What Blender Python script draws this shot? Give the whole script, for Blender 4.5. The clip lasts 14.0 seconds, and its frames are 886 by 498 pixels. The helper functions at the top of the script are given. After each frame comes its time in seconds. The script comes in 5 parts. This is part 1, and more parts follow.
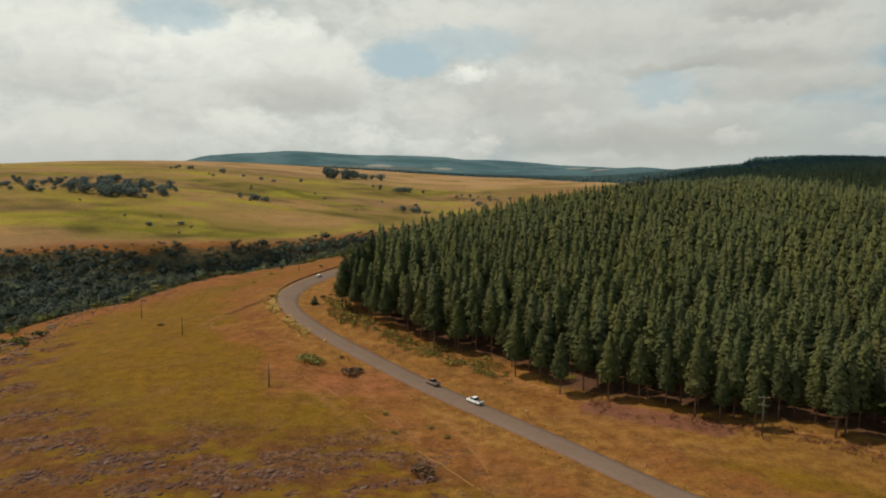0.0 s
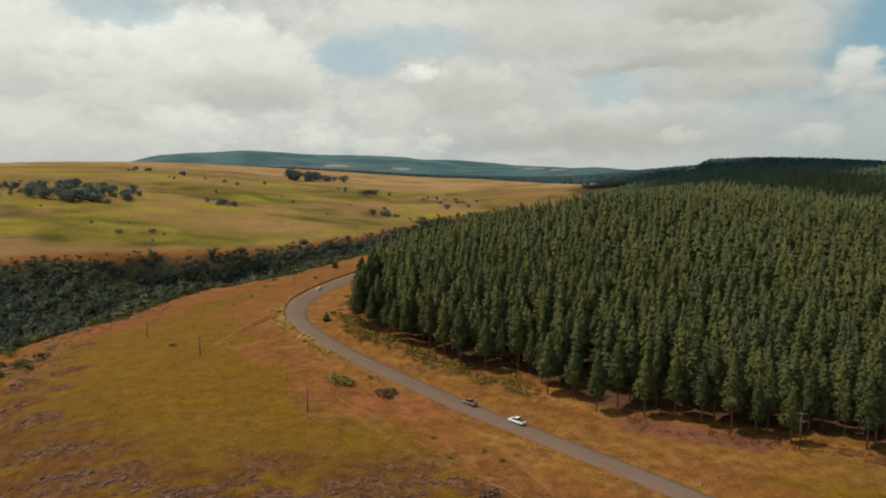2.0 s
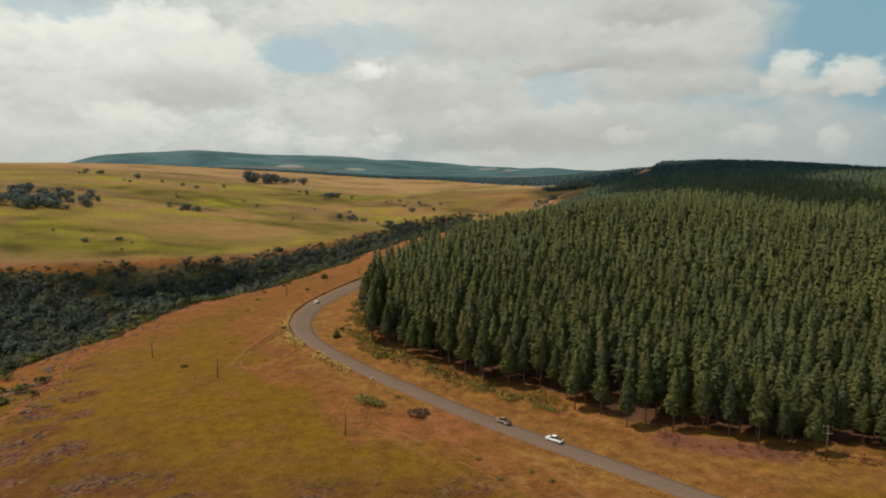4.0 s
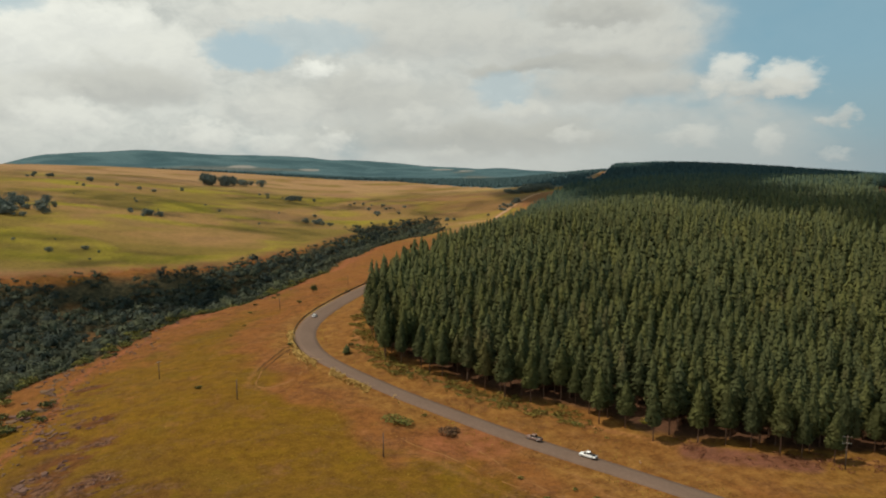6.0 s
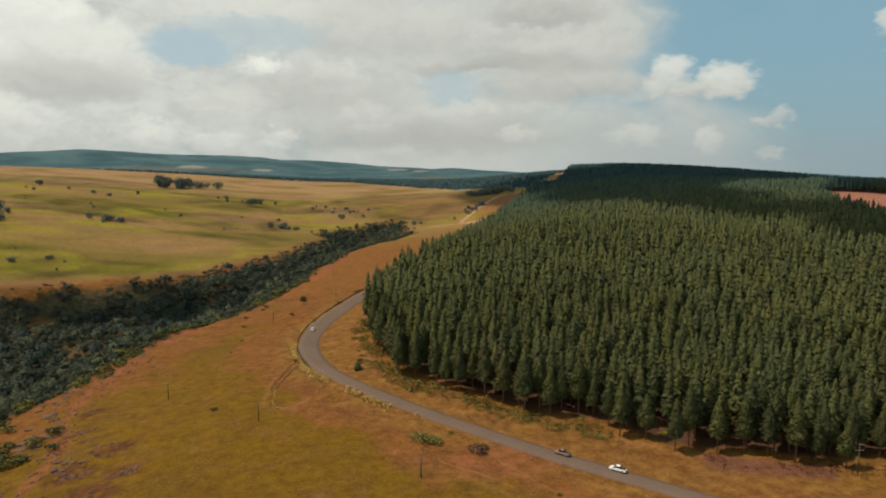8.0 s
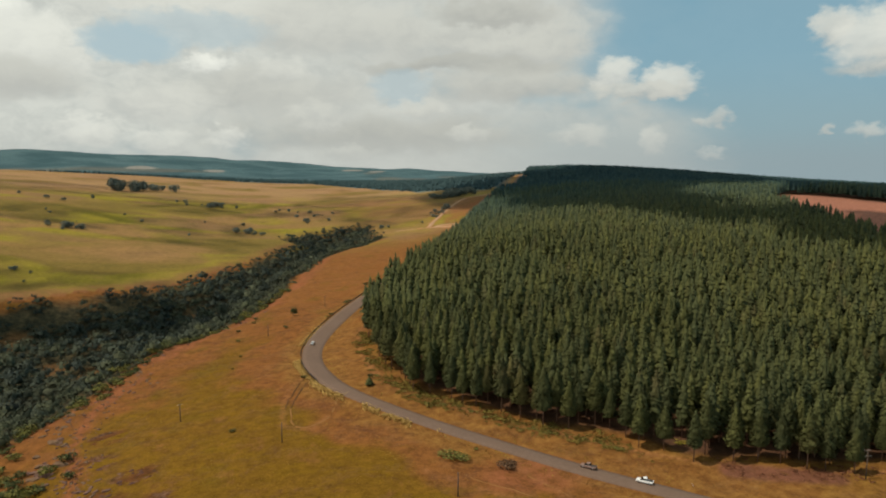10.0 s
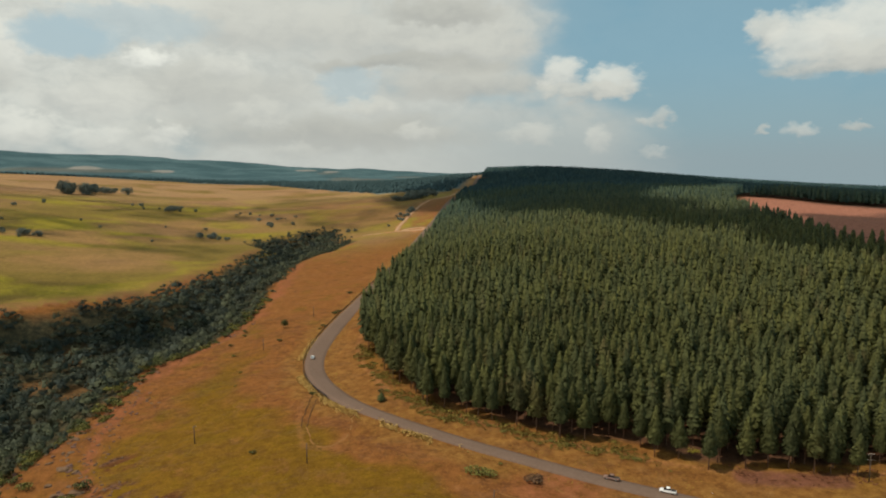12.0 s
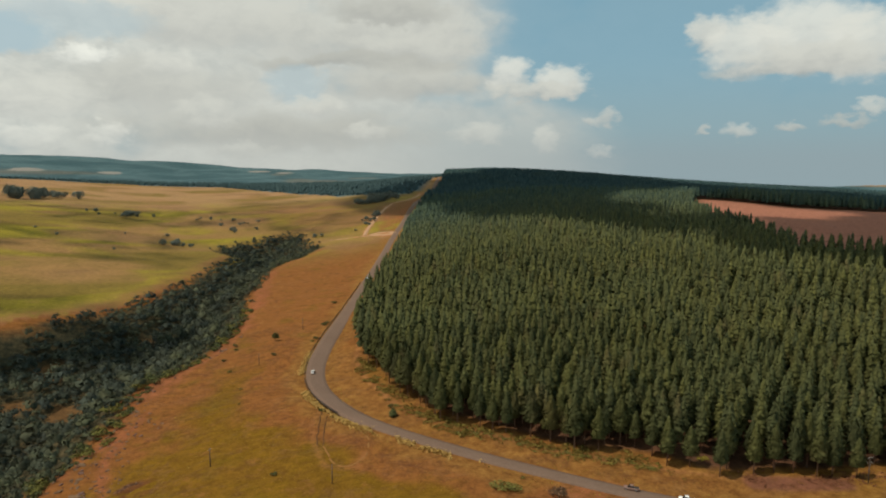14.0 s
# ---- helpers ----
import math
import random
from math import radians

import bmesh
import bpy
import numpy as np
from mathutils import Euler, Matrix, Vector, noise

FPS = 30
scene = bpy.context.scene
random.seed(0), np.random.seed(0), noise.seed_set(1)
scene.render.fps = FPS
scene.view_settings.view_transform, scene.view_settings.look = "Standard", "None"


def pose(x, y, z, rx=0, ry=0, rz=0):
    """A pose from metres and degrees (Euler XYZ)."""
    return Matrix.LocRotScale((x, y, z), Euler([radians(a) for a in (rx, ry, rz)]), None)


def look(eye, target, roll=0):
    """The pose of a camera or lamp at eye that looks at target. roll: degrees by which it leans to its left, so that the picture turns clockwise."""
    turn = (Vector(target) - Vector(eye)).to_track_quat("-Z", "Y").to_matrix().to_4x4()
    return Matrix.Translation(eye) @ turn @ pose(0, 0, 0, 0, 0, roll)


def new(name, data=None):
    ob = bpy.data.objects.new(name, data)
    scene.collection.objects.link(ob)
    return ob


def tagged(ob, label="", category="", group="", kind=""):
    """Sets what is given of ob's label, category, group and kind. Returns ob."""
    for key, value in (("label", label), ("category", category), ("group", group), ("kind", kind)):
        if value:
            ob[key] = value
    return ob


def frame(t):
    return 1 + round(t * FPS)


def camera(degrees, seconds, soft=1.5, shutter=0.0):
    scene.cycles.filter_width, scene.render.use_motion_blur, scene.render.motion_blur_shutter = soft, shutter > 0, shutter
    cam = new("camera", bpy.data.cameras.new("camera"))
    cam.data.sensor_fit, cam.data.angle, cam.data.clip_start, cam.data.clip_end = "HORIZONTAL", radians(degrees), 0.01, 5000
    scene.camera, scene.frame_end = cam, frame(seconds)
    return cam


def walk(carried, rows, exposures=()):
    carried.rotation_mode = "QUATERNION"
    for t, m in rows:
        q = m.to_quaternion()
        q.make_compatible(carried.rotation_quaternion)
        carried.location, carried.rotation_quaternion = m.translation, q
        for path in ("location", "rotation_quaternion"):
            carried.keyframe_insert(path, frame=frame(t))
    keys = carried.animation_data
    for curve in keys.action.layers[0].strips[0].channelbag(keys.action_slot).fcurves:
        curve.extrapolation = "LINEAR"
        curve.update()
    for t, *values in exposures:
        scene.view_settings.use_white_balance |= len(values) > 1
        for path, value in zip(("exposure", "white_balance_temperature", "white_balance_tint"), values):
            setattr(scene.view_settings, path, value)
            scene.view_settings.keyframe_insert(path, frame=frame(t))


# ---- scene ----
cam = camera(66.0, 14.0, soft=2.0)
METRES, EYE, TILT, LEAN, TURN = 180.0, 61.0, -6.5, 0.0, 0.0
ROWS = [
    (0.0, 0.0, 0.0, 0.0, 0.0, 0.0, -0.0),
    (0.5, -0.0323, -0.002, 0.0091, -0.75, -0.03, 0.09),
    (1.0, -0.0677, -0.0039, 0.0188, -1.83, -0.06, 0.21),
    (1.5, -0.0994, -0.0048, 0.0281, -2.82, -0.11, 0.33),
    (2.0, -0.1354, -0.0059, 0.0383, -3.93, -0.14, 0.46),
    (2.5, -0.1682, -0.0063, 0.0474, -4.96, -0.17, 0.57),
    (3.0, -0.2041, -0.0063, 0.0578, -6.06, -0.21, 0.69),
    (5.5, -0.3746, 0.0034, 0.1072, -11.25, -0.4, 1.19),
    (6.0, -0.4096, 0.007, 0.1177, -12.35, -0.45, 1.32),
    (6.5, -0.4427, 0.0109, 0.1276, -13.39, -0.5, 1.43),
    (7.0, -0.4778, 0.0157, 0.1385, -14.49, -0.56, 1.54),
    (7.5, -0.5102, 0.0208, 0.1485, -15.5, -0.61, 1.65),
    (8.0, -0.5452, 0.0269, 0.1596, -16.58, -0.68, 1.75),
    (10.5, -0.7117, 0.0657, 0.2128, -21.78, -0.97, 2.26),
    (11.0, -0.7458, 0.0755, 0.2243, -22.87, -1.05, 2.37),
    (11.5, -0.7767, 0.0851, 0.2347, -23.86, -1.11, 2.46),
    (12.0, -0.8102, 0.0961, 0.2463, -24.93, -1.2, 2.56),
    (12.5, -0.8411, 0.1068, 0.2568, -25.93, -1.26, 2.66),
    (13.0, -0.8741, 0.1192, 0.2684, -27.03, -1.33, 2.77),
    (13.5, -0.9046, 0.1311, 0.279, -28.02, -1.39, 2.86),
    (14.0, -0.9365, 0.1444, 0.2907, -29.09, -1.46, 2.98),
]
walk(cam, [(t, pose(0, 0, EYE, TILT, LEAN, TURN) @ pose(METRES * x, METRES * y, METRES * z, 90 + pitch, roll, yaw)) for t, x, y, z, yaw, pitch, roll in ROWS])

# ---- sun, sky and clouds ----
SUN_AT = Vector((-0.60, 0.08, 1.0)).normalized()
sun = new("sun", bpy.data.lights.new("sun", "SUN"))
sun.data.energy, sun.data.angle, sun.data.color = 3.4, radians(0.6), (1.0, 0.9, 0.74)
sun.matrix_world = look(SUN_AT * 900, (0, 0, 0))
scene.view_settings.exposure = 0.0


class Nodes:
    """Short hand for a node tree: sums of sockets and numbers."""

    def __init__(self, tree):
        self.tree = tree

    def add(self, kind, **values):
        node = self.tree.nodes.new(kind)
        for key, value in values.items():
            setattr(node, key, value)
        return node

    def link(self, value, socket):
        if isinstance(value, bpy.types.NodeSocket):
            self.tree.links.new(value, socket)
        else:
            socket.default_value = value

    def math(self, op, a, b=0.0, c=0.0):
        node = self.add("ShaderNodeMath", operation=op)
        for value, socket in zip((a, b, c), node.inputs):
            self.link(value, socket)
        return node.outputs[0]

    def step(self, value, low, high, to_low=0.0, to_high=1.0):
        node = self.add("ShaderNodeMapRange", interpolation_type="SMOOTHSTEP")
        for v, socket in zip((value, low, high, to_low, to_high), node.inputs):
            self.link(v, socket)
        return node.outputs[0]

    def mix(self, factor, a, b, blend="MIX"):
        node = self.add("ShaderNodeMix", data_type="RGBA", blend_type=blend)
        self.link(factor, node.inputs[0])
        for value, socket in ((a, node.inputs[6]), (b, node.inputs[7])):
            self.link((*value, 1.0) if isinstance(value, tuple) and len(value) == 3 else value, socket)
        return node.outputs[2]

    def noise(self, vector, scale, detail=3.0, rough=0.5, warp=0.0):
        node = self.add("ShaderNodeTexNoise")
        if vector is not None:
            self.link(vector, node.inputs["Vector"])
        node.inputs["Scale"].default_value, node.inputs["Detail"].default_value = scale, detail
        node.inputs["Roughness"].default_value, node.inputs["Distortion"].default_value = rough, warp
        return node.outputs["Fac"]

    def vector(self, x, y, z):
        node = self.add("ShaderNodeCombineXYZ")
        for value, socket in zip((x, y, z), node.inputs):
            self.link(value, socket)
        return node.outputs[0]


world = bpy.data.worlds.new("sky")
scene.world = world
world.use_nodes = True
world.node_tree.nodes.clear()
W = Nodes(world.node_tree)
air = W.add("ShaderNodeTexSky", sky_type="NISHITA", sun_disc=False, sun_elevation=math.asin(SUN_AT.z), sun_rotation=math.atan2(SUN_AT.x, SUN_AT.y),
            altitude=900.0, air_density=1.2, dust_density=2.5, ozone_density=1.5)
way = W.add("ShaderNodeSeparateXYZ")
W.link(W.add("ShaderNodeTexCoord").outputs["Generated"], way.inputs[0])
BEARING = W.math("MULTIPLY", W.math("ARCTAN2", way.outputs[0], way.outputs[1]), 57.2958)
RISE = W.math("MULTIPLY", W.math("ARCSINE", way.outputs[2]), 57.2958)
# cloud heaps and gaps, far to near: bearing, rise, half width, half height in degrees, brightness of the lit top (gaps: depth)
GAPS = [(-20.8, 11.8, 3.9, 1.5, 0.7), (-3.2, 8.9, 3.5, 1.5, 0.95), (1.2, 10.2, 6.0, 1.4, 0.55), (17.4, 6.3, 2.5, 1.6, 0.55)]
LEFT_BANK = [(-28.8, 9.7, 7.1, 3.6, 7.9), (-28.3, 6.8, 5.7, 1.8, 6.5), (-27.4, 2.4, 10.8, 2.5, 6.7), (-16.0, 8.3, 10.5, 3.8, 8.0), (-19.9, 9.5, 4.0, 2.1, 8.3), (-13.7, 10.6, 4.8, 1.7, 8.3),
             (-9.4, 7.8, 4.6, 2.9, 7.4), (-12.1, 6.1, 6.3, 2.0, 5.5), (-20.3, 4.9, 5.1, 2.1, 6.6), (-16.1, 3.6, 3.9, 1.4, 7.3), (-6.7, 2.7, 2.8, 1.1, 7.2)]
MIDDLE_BANK = [(6.1, 5.8, 9.2, 2.3, 6.7), (7.9, 7.6, 2.3, 1.3, 8.1), (2.3, 7.8, 2.3, 0.8, 8.6), (-1.5, 4.7, 5.3, 1.8, 6.6), (15.3, 2.6, 15.1, 1.8, 5.7), (10.6, 3.9, 2.6, 1.5, 7.5),
               (19.0, 4.6, 2.9, 1.0, 7.5), (-6.2, 2.1, 2.5, 1.0, 7.2), (-1.6, 1.8, 2.6, 0.9, 7.1), (3.5, 2.1, 1.9, 1.0, 7.3), (13.0, 1.0, 2.8, 0.8, 7.0), (22.8, 2.6, 1.9, 0.8, 7.3)]
TOP_BANK = [(1.7, 11.6, 9.5, 2.2, 6.9), (10.7, 11.1, 6.9, 2.6, 7.4), (23.1, 10.6, 11.0, 2.6, 7.2), (24.8, 12.1, 5.4, 1.3, 6.0), (27.1, 9.4, 6.0, 1.2, 7.2),
            (22.6, 8.1, 10.1, 0.8, 5.7), (27.2, 6.6, 7.6, 1.7, 6.5), (34.6, 7.3, 1.9, 1.5, 8.0), (38.8, 6.6, 2.2, 1.5, 7.9), (36.9, 5.9, 4.2, 0.8, 6.7)]
LOW_PUFFS = [(32.1, 2.4, 2.6, 1.0, 7.5), (37.7, 2.0, 1.2, 1.4, 7.2), (41.2, 3.4, 1.0, 0.6, 6.6), (42.1, 0.9, 1.1, 0.5, 7.2), (52.3, 2.5, 1.2, 0.6, 7.0),
             (49.9, 2.5, 0.6, 0.3, 6.2), (55.9, 2.7, 1.2, 0.4, 6.0), (60.8, 4.1, 1.1, 0.6, 7.0), (59.5, 3.1, 1.7, 0.5, 5.6), (42.6, 3.7, 0.9, 0.7, 6.6)]
RIGHT_HEAP = [(56.4, 7.3, 6.5, 1.0, 5.8), (49.7, 9.7, 1.5, 1.6, 7.2), (52.5, 8.9, 3.3, 2.4, 7.9), (56.6, 9.3, 4.5, 3.0, 8.1), (60.5, 8.4, 3.9, 2.5, 7.8), (57.1, 7.7, 5.1, 1.2, 6.9)]

# edges are torn by two sizes of billow
PLACE = W.vector(BEARING, W.math("MULTIPLY", RISE, 1.6), 3.3)


def torn(scale, detail, reach_b, reach_r, bearing, rise):
    cell = W.add("ShaderNodeTexNoise")
    W.link(PLACE, cell.inputs["Vector"])
    cell.inputs["Scale"].default_value, cell.inputs["Detail"].default_value, cell.inputs["Roughness"].default_value = scale, detail, 0.55
    way_off = W.add("ShaderNodeSeparateColor")
    W.link(cell.outputs["Color"], way_off.inputs[0])
    return (W.math("MULTIPLY_ADD", W.math("SUBTRACT", way_off.outputs[0], 0.5), reach_b, bearing),
            W.math("MULTIPLY_ADD", W.math("SUBTRACT", way_off.outputs[1], 0.5), reach_r, rise))


NEAR_B, NEAR_R = torn(0.75, 5.0, 2.6, 2.0, BEARING, RISE)
WIDE_B, WIDE_R = torn(0.22, 4.0, 6.0, 3.2, BEARING, RISE)
SWELL = W.noise(PLACE, 0.5, 5.0, 0.6, 0.4)


def heap(under, b, r, wide, high, bright, soft=0.8, depth=0.9):
    """One cloud laid over what is under it: torn edges, a lit top and a grey base."""
    fine = wide < 6.0
    u = W.math("MULTIPLY_ADD", NEAR_B if fine else WIDE_B, 1.0 / wide, -b / wide)
    v = W.math("MULTIPLY_ADD", NEAR_R if fine else WIDE_R, 1.0 / high, -r / high)
    gone = W.math("MULTIPLY_ADD", u, u, W.math("MULTIPLY", v, v))
    mask = W.step(W.math("MULTIPLY_ADD", SWELL, -0.9, gone), 0.85, 0.5 - soft, 0.0, depth)
    shade = W.step(W.math("MULTIPLY_ADD", SWELL, 1.6, v), -0.5, 1.5)
    bright = bright * (1.04 if b < 5 else 0.86 if b < 33 else 0.92)
    base, top = bright * 0.78, bright * 1.01
    return W.mix(mask, under, W.mix(shade, (base * 0.975, base, base * 0.93), (top * 0.985, top, top * 0.90)))


blue = W.mix(0.88, air.outputs[0], (1.95, 3.75, 4.65))
blue = W.mix(W.step(BEARING, 22.0, 38.0, 0.4, 0.0), blue, (5.0, 5.7, 5.7))
blue = W.mix(W.step(RISE, 0.0, 9.0, 0.8, 0.0), blue, (2.7, 3.75, 4.05))
# the broken sheet behind the heaps
sheet = W.mix(W.step(SWELL, 0.3, 0.7), (5.5, 5.7, 5.25), (6.8, 6.95, 6.3))
sheet = W.mix(W.step(BEARING, -5.0, 28.0, 0.0, 0.45), sheet, (5.2, 5.3, 4.9))
sheet = W.mix(W.math("MULTIPLY", W.step(BEARING, 18.0, 32.0, 0.0, 0.8), W.step(RISE, 1.5, 7.5, 1.0, 0.0)), sheet, (4.1, 4.65, 4.55))
spread = W.math("MULTIPLY", W.step(W.math("SUBTRACT", WIDE_B, W.step(RISE, 3.0, 7.5, 9.0, 0.0)), 29.0, 36.0, 0.95, 0.08), W.step(W.noise(PLACE, 0.07, 4.0, 0.6), 0.26, 0.46))
colour = W.mix(spread, blue, sheet)


def opened(under, b, r, wide, high, deep):
    """A gap of blue torn into the clouds."""
    clear = W.math("MULTIPLY_ADD", W.math("MULTIPLY_ADD", NEAR_B, 1.0 / wide, -b / wide), W.math("MULTIPLY_ADD", NEAR_B, 1.0 / wide, -b / wide),
                   W.math("POWER", W.math("ABSOLUTE", W.math("MULTIPLY_ADD", NEAR_R, 1.0 / high, -r / high)), 2.0))
    return W.mix(W.step(clear, 1.5, 0.3, 0.0, deep), under, W.mix(0.9, blue, (4.3, 5.5, 5.9)))


for bank in (TOP_BANK, LEFT_BANK, GAPS, MIDDLE_BANK, LOW_PUFFS, RIGHT_HEAP):
    for one in bank:
        if bank is GAPS:
            colour = opened(colour, *one)
        else:
            colour = heap(colour, *one, soft=1.1 if bank is LOW_PUFFS or bank is MIDDLE_BANK else 0.8, depth=0.7 if bank is LOW_PUFFS else 0.88)
colour = W.mix(W.step(RISE, 0.0, 3.2, 0.55, 0.0), colour, W.mix(W.step(BEARING, 20.0, 50.0), (5.0, 5.2, 4.85), (2.9, 3.5, 3.7)))
back = W.add("ShaderNodeBackground")
W.link(colour, back.inputs["Color"])
back.inputs["Strength"].default_value = 0.1
W.link(back.outputs[0], W.add("ShaderNodeOutputWorld").inputs["Surface"])


# ---- materials ----
def material(name, paint, rough=0.9, gloss=0.2, bump=None, metal=0.0, sheer=0.0):
    """A node material. paint(n, place) gives its colour; bump is (size in metres, depth in metres); sheer is the share of light that passes through leaves."""
    m = bpy.data.materials.new(name)
    m.use_nodes = True
    n = Nodes(m.node_tree)
    skin = m.node_tree.nodes["Principled BSDF"]
    place = n.add("ShaderNodeNewGeometry").outputs["Position"]
    colour = paint(n, place) if callable(paint) else (*paint, 1.0)
    n.link(colour, skin.inputs["Base Color"])
    skin.inputs["Roughness"].default_value, skin.inputs["Specular IOR Level"].default_value = rough, gloss
    skin.inputs["Metallic"].default_value = metal
    if bump:
        node = n.add("ShaderNodeBump")
        node.inputs["Strength"].default_value, node.inputs["Distance"].default_value = 0.8, bump[1]
        n.link(n.noise(place, 1.0 / bump[0], 4.0, 0.6), node.inputs["Height"])
        n.link(node.outputs[0], skin.inputs["Normal"])
    if sheer:
        thin, both = n.add("ShaderNodeBsdfTranslucent"), n.add("ShaderNodeMixShader")
        n.link(colour, thin.inputs["Color"])
        both.inputs[0].default_value = sheer
        n.link(skin.outputs[0], both.inputs[1])
        n.link(thin.outputs[0], both.inputs[2])
        n.link(both.outputs[0], m.node_tree.nodes["Material Output"].inputs["Surface"])
    return m


def attribute(n, name):
    return n.add("ShaderNodeAttribute", attribute_name=name).outputs["Fac"]


def varied(n, colour, spread, seed):
    """The colour, lighter and darker by spread along a random value."""
    low, high = tuple(c * (1 - spread) for c in colour), tuple(c * (1 + spread) for c in colour)
    return n.mix(seed, low, high)


def needles(n, place):
    each = n.add("ShaderNodeNewGeometry").outputs["Random Per Island"]
    stand = n.noise(place, 1 / 9, 2.0)
    wide = n.noise(place, 1 / 70, 2.0)
    tree = attribute(n, "tint")
    # blue-green tones that put the haze of distance into the needle colour
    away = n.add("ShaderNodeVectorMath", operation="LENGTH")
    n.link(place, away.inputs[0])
    hazed = n.mix(tree, varied(n, (0.036, 0.070, 0.068), 0.2, each), varied(n, (0.066, 0.104, 0.072), 0.2, each))
    c = n.mix(tree, varied(n, (0.056, 0.065, 0.029), 0.2, each), varied(n, (0.103, 0.105, 0.033), 0.2, each))
    c = n.mix(n.step(n.noise(place, 1 / 24, 3.0, 0.6), 0.55, 0.72, 0.0, 0.45), c, (0.127, 0.096, 0.042))
    c = n.mix(n.step(stand, 0.45, 0.70, 0.0, 0.3), c, (0.094, 0.102, 0.040))
    # painted haze, thicker the farther the trees stand
    c = n.mix(n.step(away.outputs["Value"], 450.0, 1150.0, 0.0, 0.95), c, hazed)
    return n.mix(n.step(wide, 0.45, 0.7, 0.0, 0.4), c, (0.088, 0.102, 0.043))


def hazed_needles(n, place):
    # bluish base colours hold the air haze over the distant crown of the hill
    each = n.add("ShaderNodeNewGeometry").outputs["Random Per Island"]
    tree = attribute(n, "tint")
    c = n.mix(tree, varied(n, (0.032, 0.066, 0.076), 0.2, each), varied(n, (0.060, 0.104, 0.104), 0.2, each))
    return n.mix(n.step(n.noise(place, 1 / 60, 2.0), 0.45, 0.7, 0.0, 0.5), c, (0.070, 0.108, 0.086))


def far_hazed_needles(n, place):
    # teal instead of green: aerial haze is part of this colour
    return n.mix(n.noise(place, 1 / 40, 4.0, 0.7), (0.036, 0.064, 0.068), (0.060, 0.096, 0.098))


def scrub(n, place):
    each = n.add("ShaderNodeNewGeometry").outputs["Random Per Island"]
    tree = attribute(n, "tint")
    c = n.mix(tree, varied(n, (0.044, 0.057, 0.050), 0.3, each), varied(n, (0.096, 0.104, 0.056), 0.3, each))
    c = n.mix(n.step(tree, 0.90, 0.92, 0.0, 0.7), c, (0.075, 0.060, 0.042))
    return n.mix(n.step(n.noise(place, 1 / 45, 2.0), 0.5, 0.75, 0.0, 0.4), c, (0.050, 0.046, 0.034))


def soil(n, place):
    """Dry highveld grass, with bare red earth, stones, litter and felled ground where the attributes say."""
    flat = n.add("ShaderNodeMapping")
    flat.inputs["Scale"].default_value = (0.7, 1.0, 0.0)
    n.link(place, flat.inputs["Vector"])
    wide = n.noise(place, 1 / 75, 3.0, 0.55)
    mid = n.noise(place, 1 / 22, 4.0, 0.6)
    small = n.noise(place, 1 / 3.5, 4.0, 0.65)
    fine = n.noise(place, 1 / 0.7, 3.0, 0.7)
    tone = n.math("ADD", n.math("MULTIPLY", attribute(n, "dry"), 0.75), n.math("MULTIPLY", wide, 0.6))
    meadow = n.mix(n.step(tone, 0.32, 0.82), (0.150, 0.080, 0.008), (0.195, 0.078, 0.021))
    meadow = n.mix(n.step(mid, 0.52, 0.72, 0.0, 0.6), meadow, (0.125, 0.080, 0.007))
    patch = n.noise(place, 1 / 9, 5.0, 0.7, 0.6)
    meadow = n.mix(n.step(n.noise(place, 1 / 6, 5.0, 0.72, 0.3), 0.50, 0.68, 0.0, 0.55), meadow, (0.098, 0.048, 0.009))
    meadow = n.mix(n.step(n.noise(place, 1 / 13, 4.0, 0.7, 0.3), 0.56, 0.70, 0.0, 0.5), meadow, (0.200, 0.090, 0.028))
    meadow = n.mix(n.math("MULTIPLY", n.step(patch, 0.52, 0.68, 0.0, 0.7), attribute(n, "dry")), meadow, (0.105, 0.040, 0.016))
    meadow = n.mix(n.math("MULTIPLY", n.step(patch, 0.30, 0.44, 0.65, 0.0), attribute(n, "dry")), meadow, (0.260, 0.125, 0.038))
    # the far slopes: streaks of tan, green and fallow
    s1, s2 = n.noise(flat.outputs[0], 1 / 150, 4.0, 0.5, 0.5), n.noise(flat.outputs[0], 1 / 105, 4.0, 0.5, 0.6)
    slope = n.mix(n.step(s1, 0.40, 0.60), (0.160, 0.110, 0.026), (0.245, 0.140, 0.052))
    slope = n.mix(n.step(s2, 0.46, 0.64, 0.0, 0.9), slope, (0.228, 0.182, 0.020))
    slope = n.mix(n.step(n.noise(flat.outputs[0], 1 / 150, 2.0), 0.52, 0.66, 0.0, 0.75), slope, (0.198, 0.110, 0.051))
    mottle = n.noise(place, 1 / 26, 4.0, 0.7)
    slope = n.mix(n.step(mottle, 0.48, 0.72, 0.0, 0.55), slope, (0.116, 0.086, 0.020))
    slope = n.mix(n.step(mottle, 0.26, 0.42, 0.4, 0.0), slope, (0.285, 0.165, 0.060))
    north = n.add("ShaderNodeSeparateXYZ")
    n.link(place, north.inputs[0])
    slope = n.mix(n.math("MULTIPLY", n.step(north.outputs[1], 1250.0, 1600.0, 0.0, 0.75), n.step(s2, 0.35, 0.55)), slope, (0.320, 0.180, 0.095))
    c = n.mix(attribute(n, "slope"), meadow, slope)
    c = n.mix(attribute(n, "verge"), c, n.mix(n.step(small, 0.35, 0.65), (0.186, 0.081, 0.021), (0.222, 0.112, 0.029)))
    c = n.mix(n.math("MULTIPLY", attribute(n, "red"), n.step(small, 0.25, 0.6)), c, (0.220, 0.078, 0.034))
